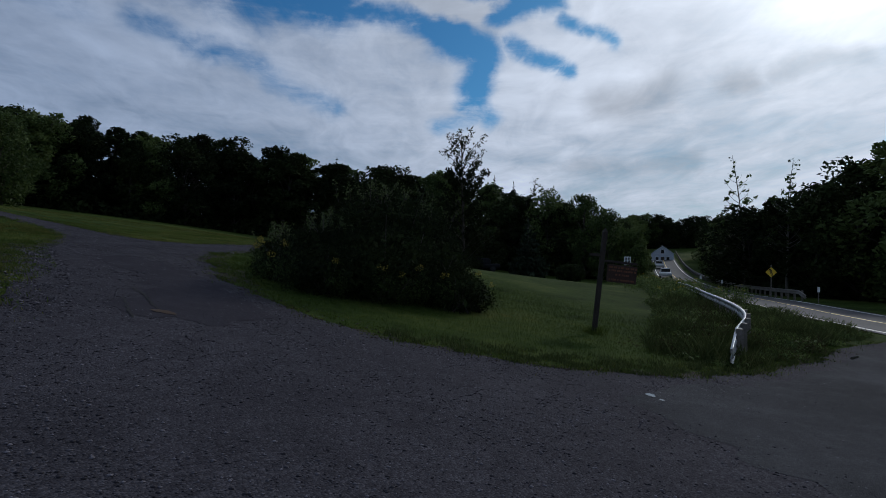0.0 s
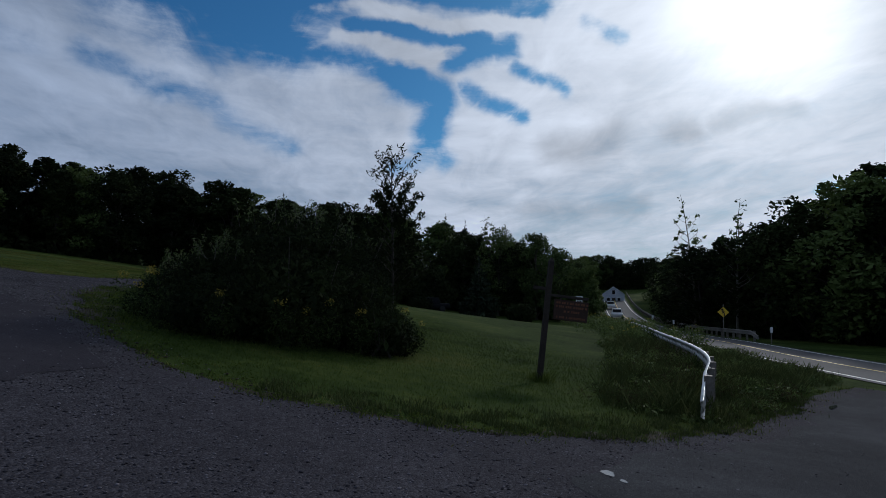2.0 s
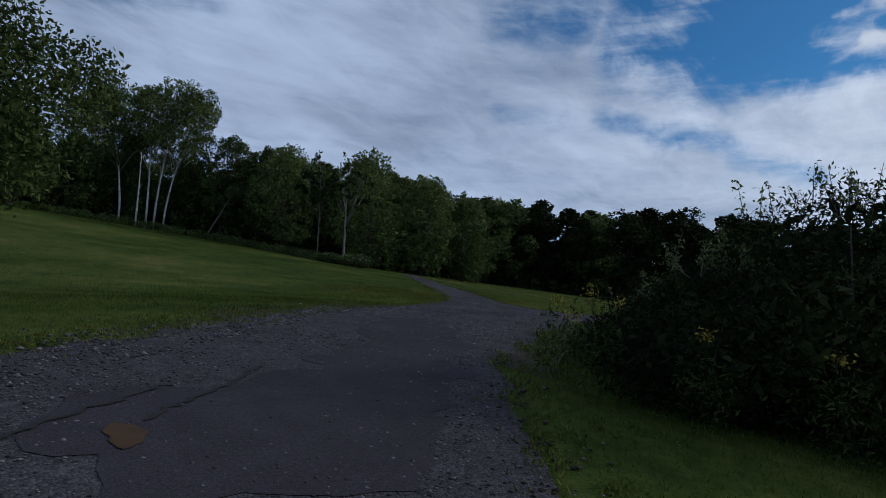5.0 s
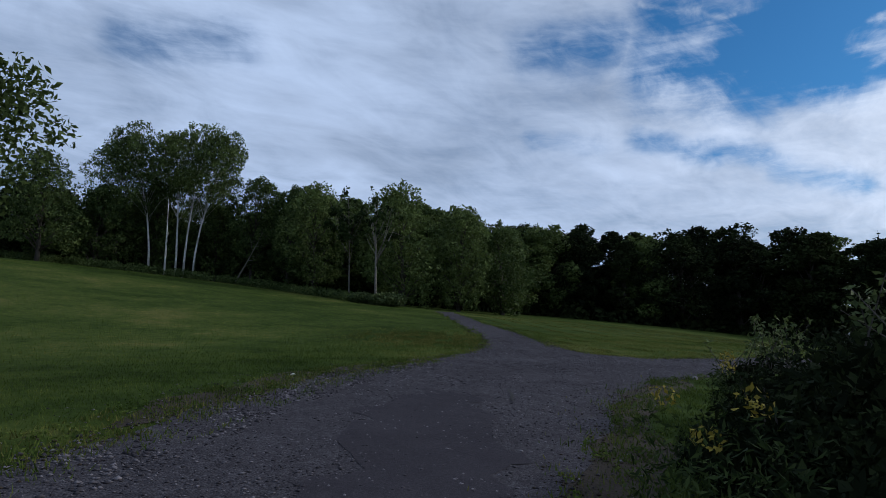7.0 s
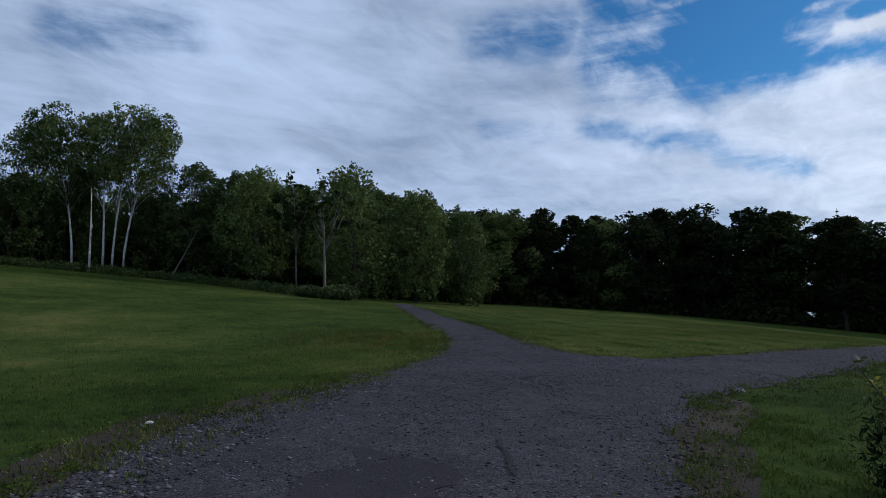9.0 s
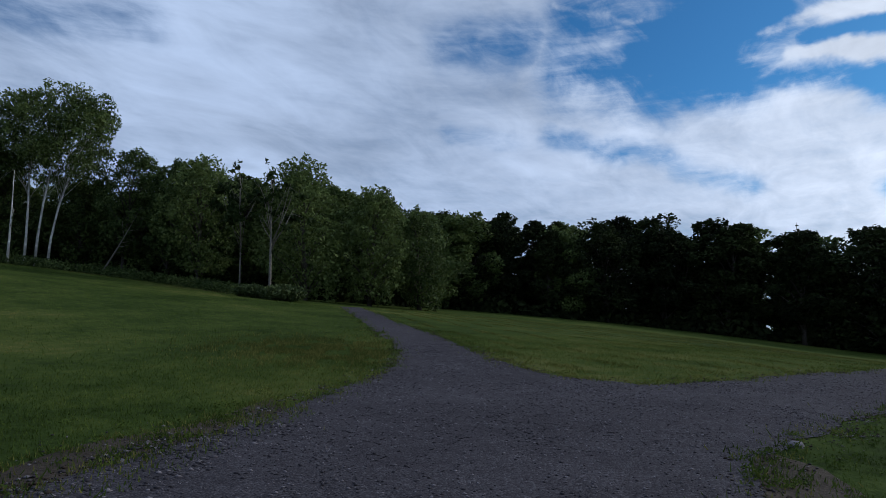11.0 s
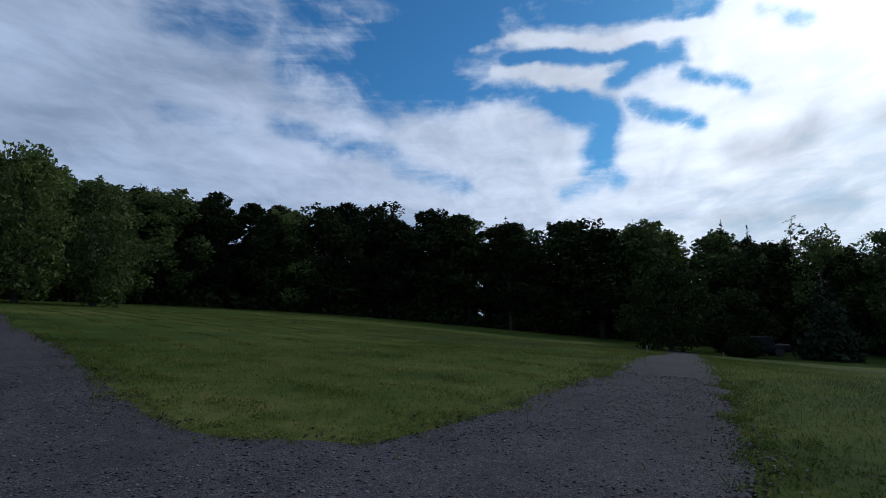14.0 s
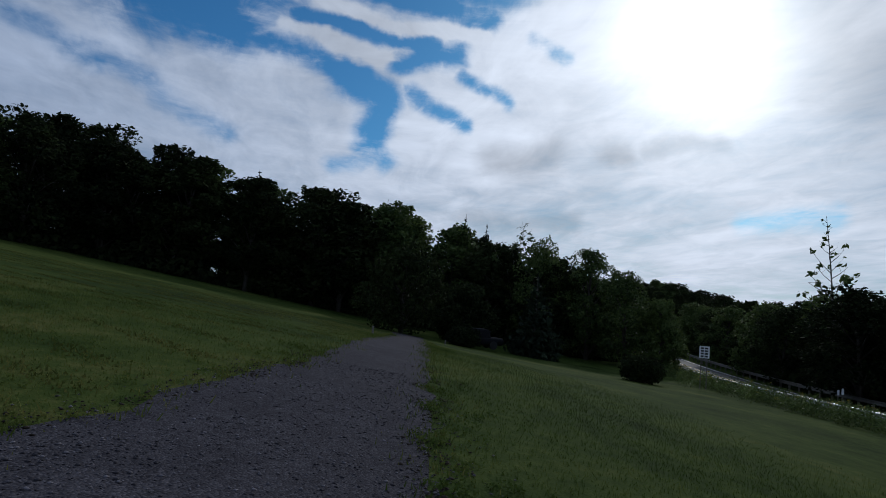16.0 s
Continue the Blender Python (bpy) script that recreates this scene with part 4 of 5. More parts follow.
# ---- signs ----
def sign_post():
    x, y = 3.8, 15.62
    top = thing("park_sign", "dark wooden post with a hanging brown lettered board", "sign")
    top.matrix_basis = pose(x, y, lz(x, y) - 0.05, 0, 6.2, 6)
    bm = box(-0.055, 0.055, -0.055, 0.055, -0.3, 2.62, 0.008)
    part("post", done("post", bm, POSTWOOD), top)
    bm = bmesh.new()
    bmesh.ops.create_cone(bm, segments=4, radius1=0.075, radius2=0.004, depth=0.09, cap_ends=True, matrix=Matrix.Translation((0, 0, 2.665)) @ Matrix.Rotation(radians(45), 4, "Z"))
    part("post_cap", done("post_cap", bm, POSTWOOD), top)
    part("stub_arm", done("stub_arm", box(-0.34, -0.056, -0.03, 0.03, 1.98, 2.05, 0.006), POSTWOOD), top)
    part("arm", done("arm", box(0.056, 0.92, -0.03, 0.03, 1.86, 1.92, 0.006), POSTWOOD), top)
    board = part("board", done("board", box(0.16, 0.94, -0.022, 0.022, 1.38, 1.82, 0.008), BOARD), top, "brown board with routed lines of lettering")
    for z, a, b in ((1.755, 0.20, 0.90), (1.675, 0.20, 0.90), (1.575, 0.38, 0.70), (1.445, 0.22, 0.86)):
        bm = bmesh.new()
        xx, rng = a, random.Random(int(z * 1000))
        while xx < b:
            w = rng.uniform(0.022, 0.05)
            m = Matrix.Translation((xx + w / 2, -0.025, z)) @ Matrix.Diagonal((w, 0.006, 0.045, 1))
            bmesh.ops.create_cube(bm, size=1, matrix=m)
            xx += w + (0.04 if rng.random() < 0.2 else 0.012)
        part("line_of_lettering", done("line_of_lettering", bm, LETTER), board, "faded orange lettering")
    for xx in (0.3, 0.8):
        part("hanger", done("hanger", box(xx - 0.008, xx + 0.008, -0.008, 0.008, 1.81, 1.87), RUSTY), top)
    rng = np.random.default_rng(3)
    g = thing("post_tuft", "tuft of longer grass round the sign post", "grass", (x, y, lz(x, y)))
    part("blades", blades_mesh("blades", np.column_stack([rng.normal(0, 0.16, 420), rng.normal(0, 0.16, 420), np.zeros(420)]), 0.16, 0.012, rng, BLADE), g)


def blades_mesh(name, p, height, width, rng, material):
    """Loose grass blades, each a bent pair of faces, at the points p; height is one number or one a point."""
    n = len(p)
    a = rng.random(n) * 6.283
    h = height * (0.5 + 0.8 * rng.random(n))
    side = np.column_stack([np.cos(a), np.sin(a), np.zeros(n)]) * width * 0.5
    tilt = np.column_stack([rng.normal(0, 0.35, n), rng.normal(0, 0.35, n), np.ones(n)]) * h[:, None]
    return many(name, np.stack([p - side, p + side, p + tilt * [1, 1, 0.92] + side * 0.2, p + tilt * 1.0 - side * 0.1], 1), 4, material)


sign_post()


def guard_rail(name, line, label, steel, post_mat, flare):
    """A W-beam rail on posts along a line of the plan."""
    pts = along(line, 0.6)
    top = thing(name, label, "guard rail", (pts[0][0], pts[0][1], lz(*pts[0])))
    ox, oy, oz = top.location
    profile = [(0.0, 0.44), (0.05, 0.47), (0.05, 0.53), (0.0, 0.575), (0.0, 0.615), (0.05, 0.66), (0.05, 0.72), (0.0, 0.75)]
    side = [beside(pts, -p[0] - 0.06) for p in profile]
    back = [beside(pts, -p[0] - 0.045) for p in profile]
    V, F, n, m = [], [], len(pts), len(profile)
    for rows in (side, back):
        for k in range(m):
            for i, (x, y) in enumerate(rows[k]):
                drop = 0.32 * max(0.0, 1 - i / 3.0) if flare else 0.0
                V.append((x - ox, y - oy, lz(*pts[i]) + profile[k][1] - drop - oz))
    for s in (0, 1):
        for k in range(m - 1):
            for i in range(n - 1):
                a = s * m * n + k * n + i
                F.append((a, a + 1, a + n + 1, a + n) if s == 0 else (a, a + n, a + n + 1, a + 1))
    for k in (0, m - 1):
        for i in range(n - 1):
            a = k * n + i
            F.append((a, a + 1, a + 1 + m * n, a + m * n))
    part("beam", mesh_of("beam", V, F, steel, True), top)
    bm = box(-0.05, 0.05, -0.075, 0.075, -0.5, 0.74, 0.006)
    me = done("post", bm, post_mat)
    for i in range(2, n, 3):
        d = Vector((pts[min(i + 1, n - 1)][0] - pts[i - 1][0], pts[min(i + 1, n - 1)][1] - pts[i - 1][1], 0))
        p = part("post", me, top)
        p.matrix_basis = pose(pts[i][0] - ox, pts[i][1] - oy, lz(*pts[i]) - oz, 0, 0, math.degrees(math.atan2(d.y, d.x)))


guard_rail("guard_rail", [(5.9, 12.5), (7.15, 14.8), (8.8, 17.8), (10.3, 21.4), (11.8, 26.0), (13.2, 31.0), (16.6, 43.0), (21.9, 63.0), (31.8, 97.0), (44.0, 137.0)], "galvanised steel guard rail curving away along the road", STEEL, RUSTY, True)
guard_rail("far_guard_rail", beside([p for p in ROAD_EDGE if p[1] > 45], ROAD_WIDTH + 1.0)[:6], "weathered steel guard rail on the road's far side", RUSTY, RUSTY, True)


def warning_sign():
    x, y = 24.2, 45.8
    top = thing("warning_sign", "yellow diamond bend warning sign on a steel post", "road sign", (x, y, lz(x, y)), turn=-25)
    part("post", done("post", box(-0.03, 0.03, -0.03, 0.03, -0.4, 2.5, 0.004), RUSTY), top)
    bm = box(-0.27, 0.27, -0.012, 0.0, -0.27, 0.27, 0.004)
    bmesh.ops.rotate(bm, verts=bm.verts, cent=(0, 0, 0), matrix=Matrix.Rotation(radians(45), 3, "Y"))
    bmesh.ops.translate(bm, verts=bm.verts, vec=(0, -0.035, 1.95))
    plate = part("plate", done("plate", bm, YELLOW), top, "yellow diamond plate")
    bm = bmesh.new()
    for cx, cz, w, h, r in ((0.06, 1.78, 0.07, 0.26, 0), (0.0, 1.94, 0.07, 0.2, 40), (-0.07, 2.07, 0.07, 0.2, 0), (-0.12, 2.13, 0.06, 0.16, 45), (-0.02, 2.13, 0.06, 0.16, -45)):
        bmesh.ops.create_cube(bm, size=1, matrix=Matrix.Translation((cx, -0.052, cz)) @ Matrix.Rotation(radians(r), 4, "Y") @ Matrix.Diagonal((w, 0.006, h, 1)))
    part("arrow", done("arrow", bm, BLACK), plate, "black bent arrow")


warning_sign()


def road_notice():
    x, y = 19.0, 63.9
    top = thing("road_sign", "small white road notice on two steel posts above weeds", "road sign", (x, y, lz(x, y)), turn=-30)
    for s in (-0.2, 0.2):
        part("post", done("post", box(s - 0.03, s + 0.03, -0.03, 0.03, -0.4, 2.95, 0.004), RUSTY), top)
    plate = part("plate", done("plate", box(-0.34, 0.34, -0.05, -0.032, 2.2, 3.05, 0.006), WHITE), top, "white plate with dark lines")
    for z in (2.33, 2.52, 2.71, 2.90):
        for a, b in ((-0.24, -0.05), (0.02, 0.24)):
            part("line_of_lettering", done("line_of_lettering", box(a, b, -0.056, -0.05, z - 0.06, z + 0.06), BLACK), plate)


road_notice()
for x, y, h in ((23.4, 56.4, 1.5), (27.4, 61.0, 1.2), (25.4, 42.0, 1.1)):
    top = thing("marker_post", "slim white roadside marker post", "marker post", (x, y, lz(x, y)), "roadside markers")
    part("post", done("post", box(-0.035, 0.035, -0.02, 0.02, -0.3, h, 0.006), RUSTY), top)
    part("reflector", done("reflector", box(-0.09, 0.09, -0.028, -0.02, h - 0.36, h, 0.004), WHITE), top)
for x, y in ((-5.7, 51.7), (0.9, 68.0)):
    top = thing("lane_post", "short weathered post beside the lane", "post", (x, y, lz(x, y)), "posts along the lane")
    part("post", done("post", box(-0.045, 0.045, -0.045, 0.045, -0.3, 0.34, 0.01), DEAD), top)
    part("reflector", done("reflector", box(-0.03, 0.03, -0.052, -0.045, 0.22, 0.30, 0.003), DEAD), top)


# ---- house and vehicles ----
def build_house():
    x, y = 57.0, 161.5
    top = thing("house", "small white house with a bright metal roof", "house", (x, y, lz(x, y) - 1.2), turn=-18)
    bm = box(-2.7, 2.7, -3.6, 3.6, -0.5, 2.6, 0.02)
    part("wall", done("wall", bm, SIDING), top)
    V = [(-2.7, -3.6, 2.6), (2.7, -3.6, 2.6), (0, -3.6, 4.5), (-2.7, 3.6, 2.6), (2.7, 3.6, 2.6), (0, 3.6, 4.5)]
    part("gable", mesh_of("gable", V, [(0, 1, 2), (5, 4, 3), (0, 3, 4, 1)], SIDING), top)
    for s in (-1, 1):
        bm = box(-0.05, 1.95 * 1.75, -3.95, 3.95, 0.0, 0.1, 0.01)
        bmesh.ops.rotate(bm, verts=bm.verts, cent=(0, 0, 0), matrix=Matrix.Rotation(math.atan2(1.9, 2.7), 3, "Y"))
        bmesh.ops.translate(bm, verts=bm.verts, vec=(0, 0, 4.52))
        if s < 0:
            bmesh.ops.scale(bm, verts=bm.verts, vec=(-1, 1, 1))
            bmesh.ops.reverse_faces(bm, faces=bm.faces)
        part("roof", done("roof", bm, METALROOF), top, "bright standing-seam roof slope")
    for wx, wz in ((-1.3, 1.2), (1.3, 1.2), (0, 3.1)):
        win = part("window", done("window", box(wx - 0.45, wx + 0.45, -3.66, -3.6, wz - 0.6, wz + 0.6, 0.02), WHITE), top)
        part("pane", done("pane", box(wx - 0.36, wx + 0.36, -3.68, -3.655, wz - 0.5, wz + 0.5), GLASS), win)
    part("door", done("door", box(-0.45, 0.45, -3.66, -3.6, -0.4, 1.7, 0.02), BARK), top)


build_house()


def vehicle(name, label, at, turn, paint, pickup):
    x, y = at
    top = thing(name, label, "car", (x, y, lz(x, y) + 0.03), turn=turn)
    bm = box(-0.9, 0.9, -2.3, 2.3, 0.35, 0.95, 0.12)
    part("body", done("body", bm, paint, True), top)
    bm = box(-0.82, 0.82, -1.2 if pickup else -2.0, 0.7 if pickup else 1.0, 0.9, 1.62, 0.05)
    for v in bm.verts:
        if v.co.z > 1.3:
            v.co.x *= 0.82
            v.co.y = v.co.y * 0.8
    cab = part("cab", done("cab", bm, paint), top)
    part("windscreen", done("windscreen", box(-0.66, 0.66, 0.62 if pickup else 0.88, 0.72 if pickup else 1.0, 1.02, 1.5, 0.02), GLASS), cab)
    part("rear_window", done("rear_window", box(-0.66, 0.66, -1.19 if pickup else -1.98, -1.07 if pickup else -1.84, 1.04, 1.5, 0.02), GLASS), cab)
    for s in (-1, 1):
        part("headlight", done("headlight", box(s * 0.6 - 0.17, s * 0.6 + 0.17, 2.28, 2.33, 0.66, 0.82, 0.02), GLASS if paint is DARKPAINT else WHITE), top)
        for wy in (-1.4, 1.4):
            bm = bmesh.new()
            bmesh.ops.create_cone(bm, segments=18, radius1=0.34, radius2=0.34, depth=0.24, cap_ends=True, matrix=Matrix.Translation((s * 0.82, wy, 0.34)) @ Matrix.Rotation(radians(90), 4, "Y"))
            tyre = part("wheel", done("wheel", bm, TYRE), top)
            bm = bmesh.new()
            bmesh.ops.create_cone(bm, segments=12, radius1=0.2, radius2=0.17, depth=0.04, cap_ends=True, matrix=Matrix.Translation((s * 0.95, wy, 0.34)) @ Matrix.Rotation(radians(90), 4, "Y"))
            part("rim", done("rim", bm, TYRE if paint is DARKPAINT else STEEL), tyre)


vehicle("car", "white car coming down the road", (36.0, 100.5), 162, CARPAINT, False)
vehicle("pickup_truck", "pale pickup truck on the distant road", (45.6, 131.0), 162, CARPAINT, True)
vehicle("parked_truck", "dark pickup truck parked in the trees' shade", (4.4, 73.6), 95, DARKPAINT, True)


# ---- small things on the ground ----
def blot(name, x, y, rx, ry, turn, lift, material, label, category, seed):
    """A flat uneven patch that follows the ground."""
    rng = random.Random(seed)
    V, n = [(x, y, lz(x, y) + lift)], 26
    ph = [rng.random() * 6.28 for _ in range(3)]
    for k in range(n):
        a = 6.283 * k / n
        r = 1 + 0.16 * math.sin(2 * a + ph[0]) + 0.12 * math.sin(3 * a + ph[1]) + 0.08 * math.sin(7 * a + ph[2])
        dx, dy = math.cos(a) * rx * r, math.sin(a) * ry * r
        px, py = x + dx * math.cos(turn) - dy * math.sin(turn), y + dx * math.sin(turn) + dy * math.cos(turn)
        V.append((px, py, lz(px, py) + lift))
    me = mesh_of(name, V, [(0, 1 + k, 1 + (k + 1) % n) for k in range(n)], material, True)
    return tagged(new(name, me), label, category)


blot("rusty_puddle", -4.22, 9.42, 0.19, 0.12, 2.75, 0.024, WATER, "shallow rust-brown puddle on the asphalt patch", "puddle", 1)
blot("puddle", 2.98, 8.9, 0.075, 0.10, 0.2, 0.022, WET, "clear puddle reflecting the sky on worn asphalt", "puddle", 2)
blot("puddle", 10.4, 15.7, 0.34, 0.07, 0.8, 0.03, WET, "thin puddle at the lawn's corner by the road", "puddle", 3)
blot("puddle", 3.06, 8.66, 0.04, 0.05, 0.1, 0.022, WET, "clear puddle reflecting the sky on worn asphalt", "puddle", 6)


def crack(points, width, seed):
    rng = random.Random(seed)
    V, F = [], []
    pts = along([(x, y) for x, y in points], 0.08)
    pts = [(x + rng.uniform(-0.03, 0.03), y + rng.uniform(-0.03, 0.03)) for x, y in pts]
    n = len(pts)
    for s in (-1, 1):
        V += [(x, y, lz(x, y) + 0.027) for x, y in (beside(pts, s * width * (0.4 + 0.6 * rng.random()))[i] for i in range(n))]
    F = [(i, n + i, n + i + 1, i + 1) for i in range(n - 1)]
    tagged(new("surface_crack", mesh_of("surface_crack", V, F, CRACK)), "dark open crack in the asphalt of the drive", "crack")


crack([(-5.6, 11.2), (-4.9, 10.4), (-4.6, 9.8), (-4.4, 9.6)], 0.022, 1)
crack([(-5.2, 10.1), (-4.7, 9.3), (-4.3, 8.6)], 0.022, 2)
crack([(-8.6, 18.0), (-8.35, 17.7), (-8.15, 17.5), (-7.8, 17.05)], 0.022, 3)


def stone(name, x, y, r, material, label, seed):
    rng = random.Random(seed)
    bm = bmesh.new()
    bmesh.ops.create_icosphere(bm, subdivisions=2, radius=r)
    for v in bm.verts:
        v.co = v.co * (1 + 0.25 * noise.noise(v.co * 3 / r * 0.3 + Vector((seed, 0, 0)))) * rng.uniform(0.93, 1.07)
        v.co.z *= 0.6
    ob = thing(name, label, "stone", (x, y, lz(x, y) + r * 0.25), data=done(name, bm, material))
    return ob


stone("white_rock", -11.72, 16.04, 0.042, ROCK, "pale rock lying at the gravel's edge", 4)
stone("field_stone", -7.9, 23.2, 0.08, STONE, "dark stone on the edge of the lane", 5)

# ---- grass, weeds, hay and loose stones ----
def on_land(x, y, lift=0.0):
    return np.column_stack([x, y, land(x, y) + lift])


def scatter(rng, n, poly):
    xs, ys = [p[0] for p in poly], [p[1] for p in poly]
    x, y = rng.uniform(min(xs), max(xs), n), rng.uniform(min(ys), max(ys), n)
    k = inside(x, y, poly) > 0
    return x[k], y[k]


def drive_gap(x, y):
    return inside(x, y, DRIVE) + ragged(x, y, 0.8, 0.16)


def build_grass():
    rng = np.random.default_rng(77)
    island = [(-6.5, 8.0), (12.5, 8.0), (12.5, 19.0), (7.0, 24.0), (2.0, 34.0), (2.0, 56.0), (-9.0, 56.0), (-9.0, 18.0)]
    hill = [(-9.0, 2.0), (-4.5, 2.0), (-4.5, 9.0), (-9.5, 18.0), (-14.0, 29.0), (-23.0, 29.0), (-19.0, 16.0)]
    field = [(-24.0, 31.0), (-12.0, 25.5), (-9.0, 26.0), (-6.0, 44.0), (-16.0, 44.0)]
    for name, poly, n, label in (("lawn_grass", island, 520000, "short mown grass of the island lawn"), ("hill_grass", hill, 300000, "short green grass and clover on the slope"), ("field_grass", field, 200000, "mown grass of the field between drive and lane")):
        x, y = scatter(rng, n, poly)
        k = drive_gap(x, y) < rng.normal(0.0, 0.16, len(x))
        k &= (inside(x, y, poly) > rng.random(len(x)) * 5.0) & ((rng.random(len(x)) < 1.6 - y / 40.0) | (drive_gap(x, y) > -1.0))
        x, y = x[k], y[k]
        ob = new(name, blades_mesh(name, on_land(x, y, -0.01), 0.045, 0.013, rng, BLADE))
        tagged(ob, label, "grass", "", "stuff")
    # the upper slope
    upper = [(-12.0, 18.0), (-19.0, 31.0), (-36.0, 45.0), (-60.0, 40.5), (-66.0, 28.0), (-52.0, 6.0), (-20.0, 3.0)]
    x, y = scatter(rng, 150000, upper)
    k = (drive_gap(x, y) < -0.3) & (inside(x, y, upper) > rng.random(len(x)) * 3.0)
    ob = new("slope_grass", blades_mesh("slope_grass", on_land(x[k], y[k], -0.015), 0.05, 0.03, rng, BLADE))
    tagged(ob, "mown grass of the upper slope below the trees", "grass", "", "stuff")
    # tufts and weeds that break the edges of the drive
    x, y = scatter(rng, 900000, [(-24.0, 0.0), (14.0, 0.0), (14.0, 20.0), (-2.0, 70.0), (-36.0, 46.0)])
    d = drive_gap(x, y)
    k = (np.abs(d) < np.abs(rng.normal(0, 0.22, len(x)))) & (ragged(x, y, 0.35, 1.0) + rng.normal(0, 0.3, len(x)) > 0.15)
    ob = new("edge_weeds", blades_mesh("edge_weeds", on_land(x[k], y[k], -0.01), 0.085, 0.02, rng, BLADE))
    tagged(ob, "ragged low weeds along the edge of the gravel", "weeds", "", "stuff")
    k = (np.abs(d + 0.1) < np.abs(rng.normal(0, 0.3, len(x)))) & (ragged(x + 3.0, y, 0.45, 1.0) + rng.normal(0, 0.35, len(x)) > 0.35)
    ob = new("edge_straw", blades_mesh("edge_straw", on_land(x[k], y[k], -0.01), 0.055, 0.02, rng, HAY))
    tagged(ob, "dry trodden grass along the edge of the gravel", "straw", "", "stuff")
    # sparse tufts on the bare margins
    for name, poly, n, mat, label in (("margin_grass", [(-6.6, 8.6), (-9.6, 12.4), (-12.4, 16.6), (-14.2, 21.2), (-12.6, 20.6), (-10.6, 16.6), (-7.4, 12.0)], 30000, BLADE, "thin green tufts on the stony margin"), ("margin_straw", [(-6.6, 8.6), (-9.6, 12.4), (-12.4, 16.6), (-14.2, 21.2), (-12.9, 20.8), (-11.0, 16.8), (-8.0, 12.0)], 26000, HAY, "yellowed grass on the stony margin"), ("verge_tufts", [(-8.4, 22.6), (-7.6, 20.6), (-7.0, 18.4), (-6.0, 16.6), (-4.6, 14.0), (-3.6, 14.2), (-5.2, 17.4), (-6.6, 21.6)], 26000, BLADE, "trodden green tufts on the lawn's worn verge")):
        x, y = scatter(rng, n, poly)
        k = ragged(x, y, 0.4, 1.0) + rng.normal(0, 0.25, len(x)) > -0.05
        tagged(new(name, blades_mesh(name, on_land(x[k], y[k]), 0.05, 0.018, rng, mat)), label, "grass", "", "stuff")
    # coarse tufts on the rough corner of the island lawn
    x, y = scatter(rng, 150000, [(-1.0, 9.6), (2.5, 9.6), (6.0, 11.4), (11.6, 17.0), (9.4, 17.0), (5.0, 13.4), (2.0, 11.8), (-1.0, 11.2)])
    k = (drive_gap(x, y) < 0.05) & (drive_gap(x, y) > -0.5 - 1.1 * rng.random(len(x))) & (ragged(x, y, 0.32, 1.0) + rng.normal(0, 0.25, len(x)) > 0.05)
    tagged(new("corner_tufts", blades_mesh("corner_tufts", on_land(x[k], y[k], -0.005), 0.085, 0.018, rng, RANK)), "coarse trodden tufts at the lawn's corner", "grass", "", "stuff")
    # yellowed grass and small yellow blooms on the slope by the bend
    x, y = -18.5 + rng.normal(0, 1.9, 18000), 26.6 + rng.normal(0, 1.5, 18000)
    k = (drive_gap(x, y) < -0.2) & (ragged(x, y, 0.6, 1.0) > -0.2)
    ob = new("yellow_grass", blades_mesh("yellow_grass", on_land(x[k], y[k]), 0.07, 0.02, rng, HAY))
    tagged(ob, "yellowed grass on the slope by the bend", "grass", "", "stuff")


def build_hay():
    rng = np.random.default_rng(78)
    P = []
    ux, uy = math.cos(radians(146)), math.sin(radians(146))
    for k in range(34):
        s = 1.5 * k + rng.normal() * 0.12
        n = 8200
        f = rng.uniform(-30, 34, n)
        o = s + rng.normal(0, 0.17, n) + 0.35 * np.sin(f * 0.22 + k)
        x, y = -13.0 + ux * f + uy * o, 26.0 + uy * f - ux * o + 0.0
        keep = (inside(x, y, [(-13.5, 27.6), (-10.4, 27.3), (-6.0, 48.0), (-4.0, 66.0), (-24.0, 66.0), (-40.0, 52.0), (-36.0, 46.5)]) > 0) & (ragged(x, y, 0.9, 1.0) + rng.normal(0, 0.25, n) > -0.1)
        P.append(np.column_stack([x[keep], y[keep]]))
    P = np.concatenate(P)
    ob = new("hay_swaths", blades_mesh("hay_swaths", on_land(P[:, 0], P[:, 1]), 0.034, 0.03, rng, HAY))
    tagged(ob, "dry cut grass lying in rows across the field", "hay", "", "stuff")


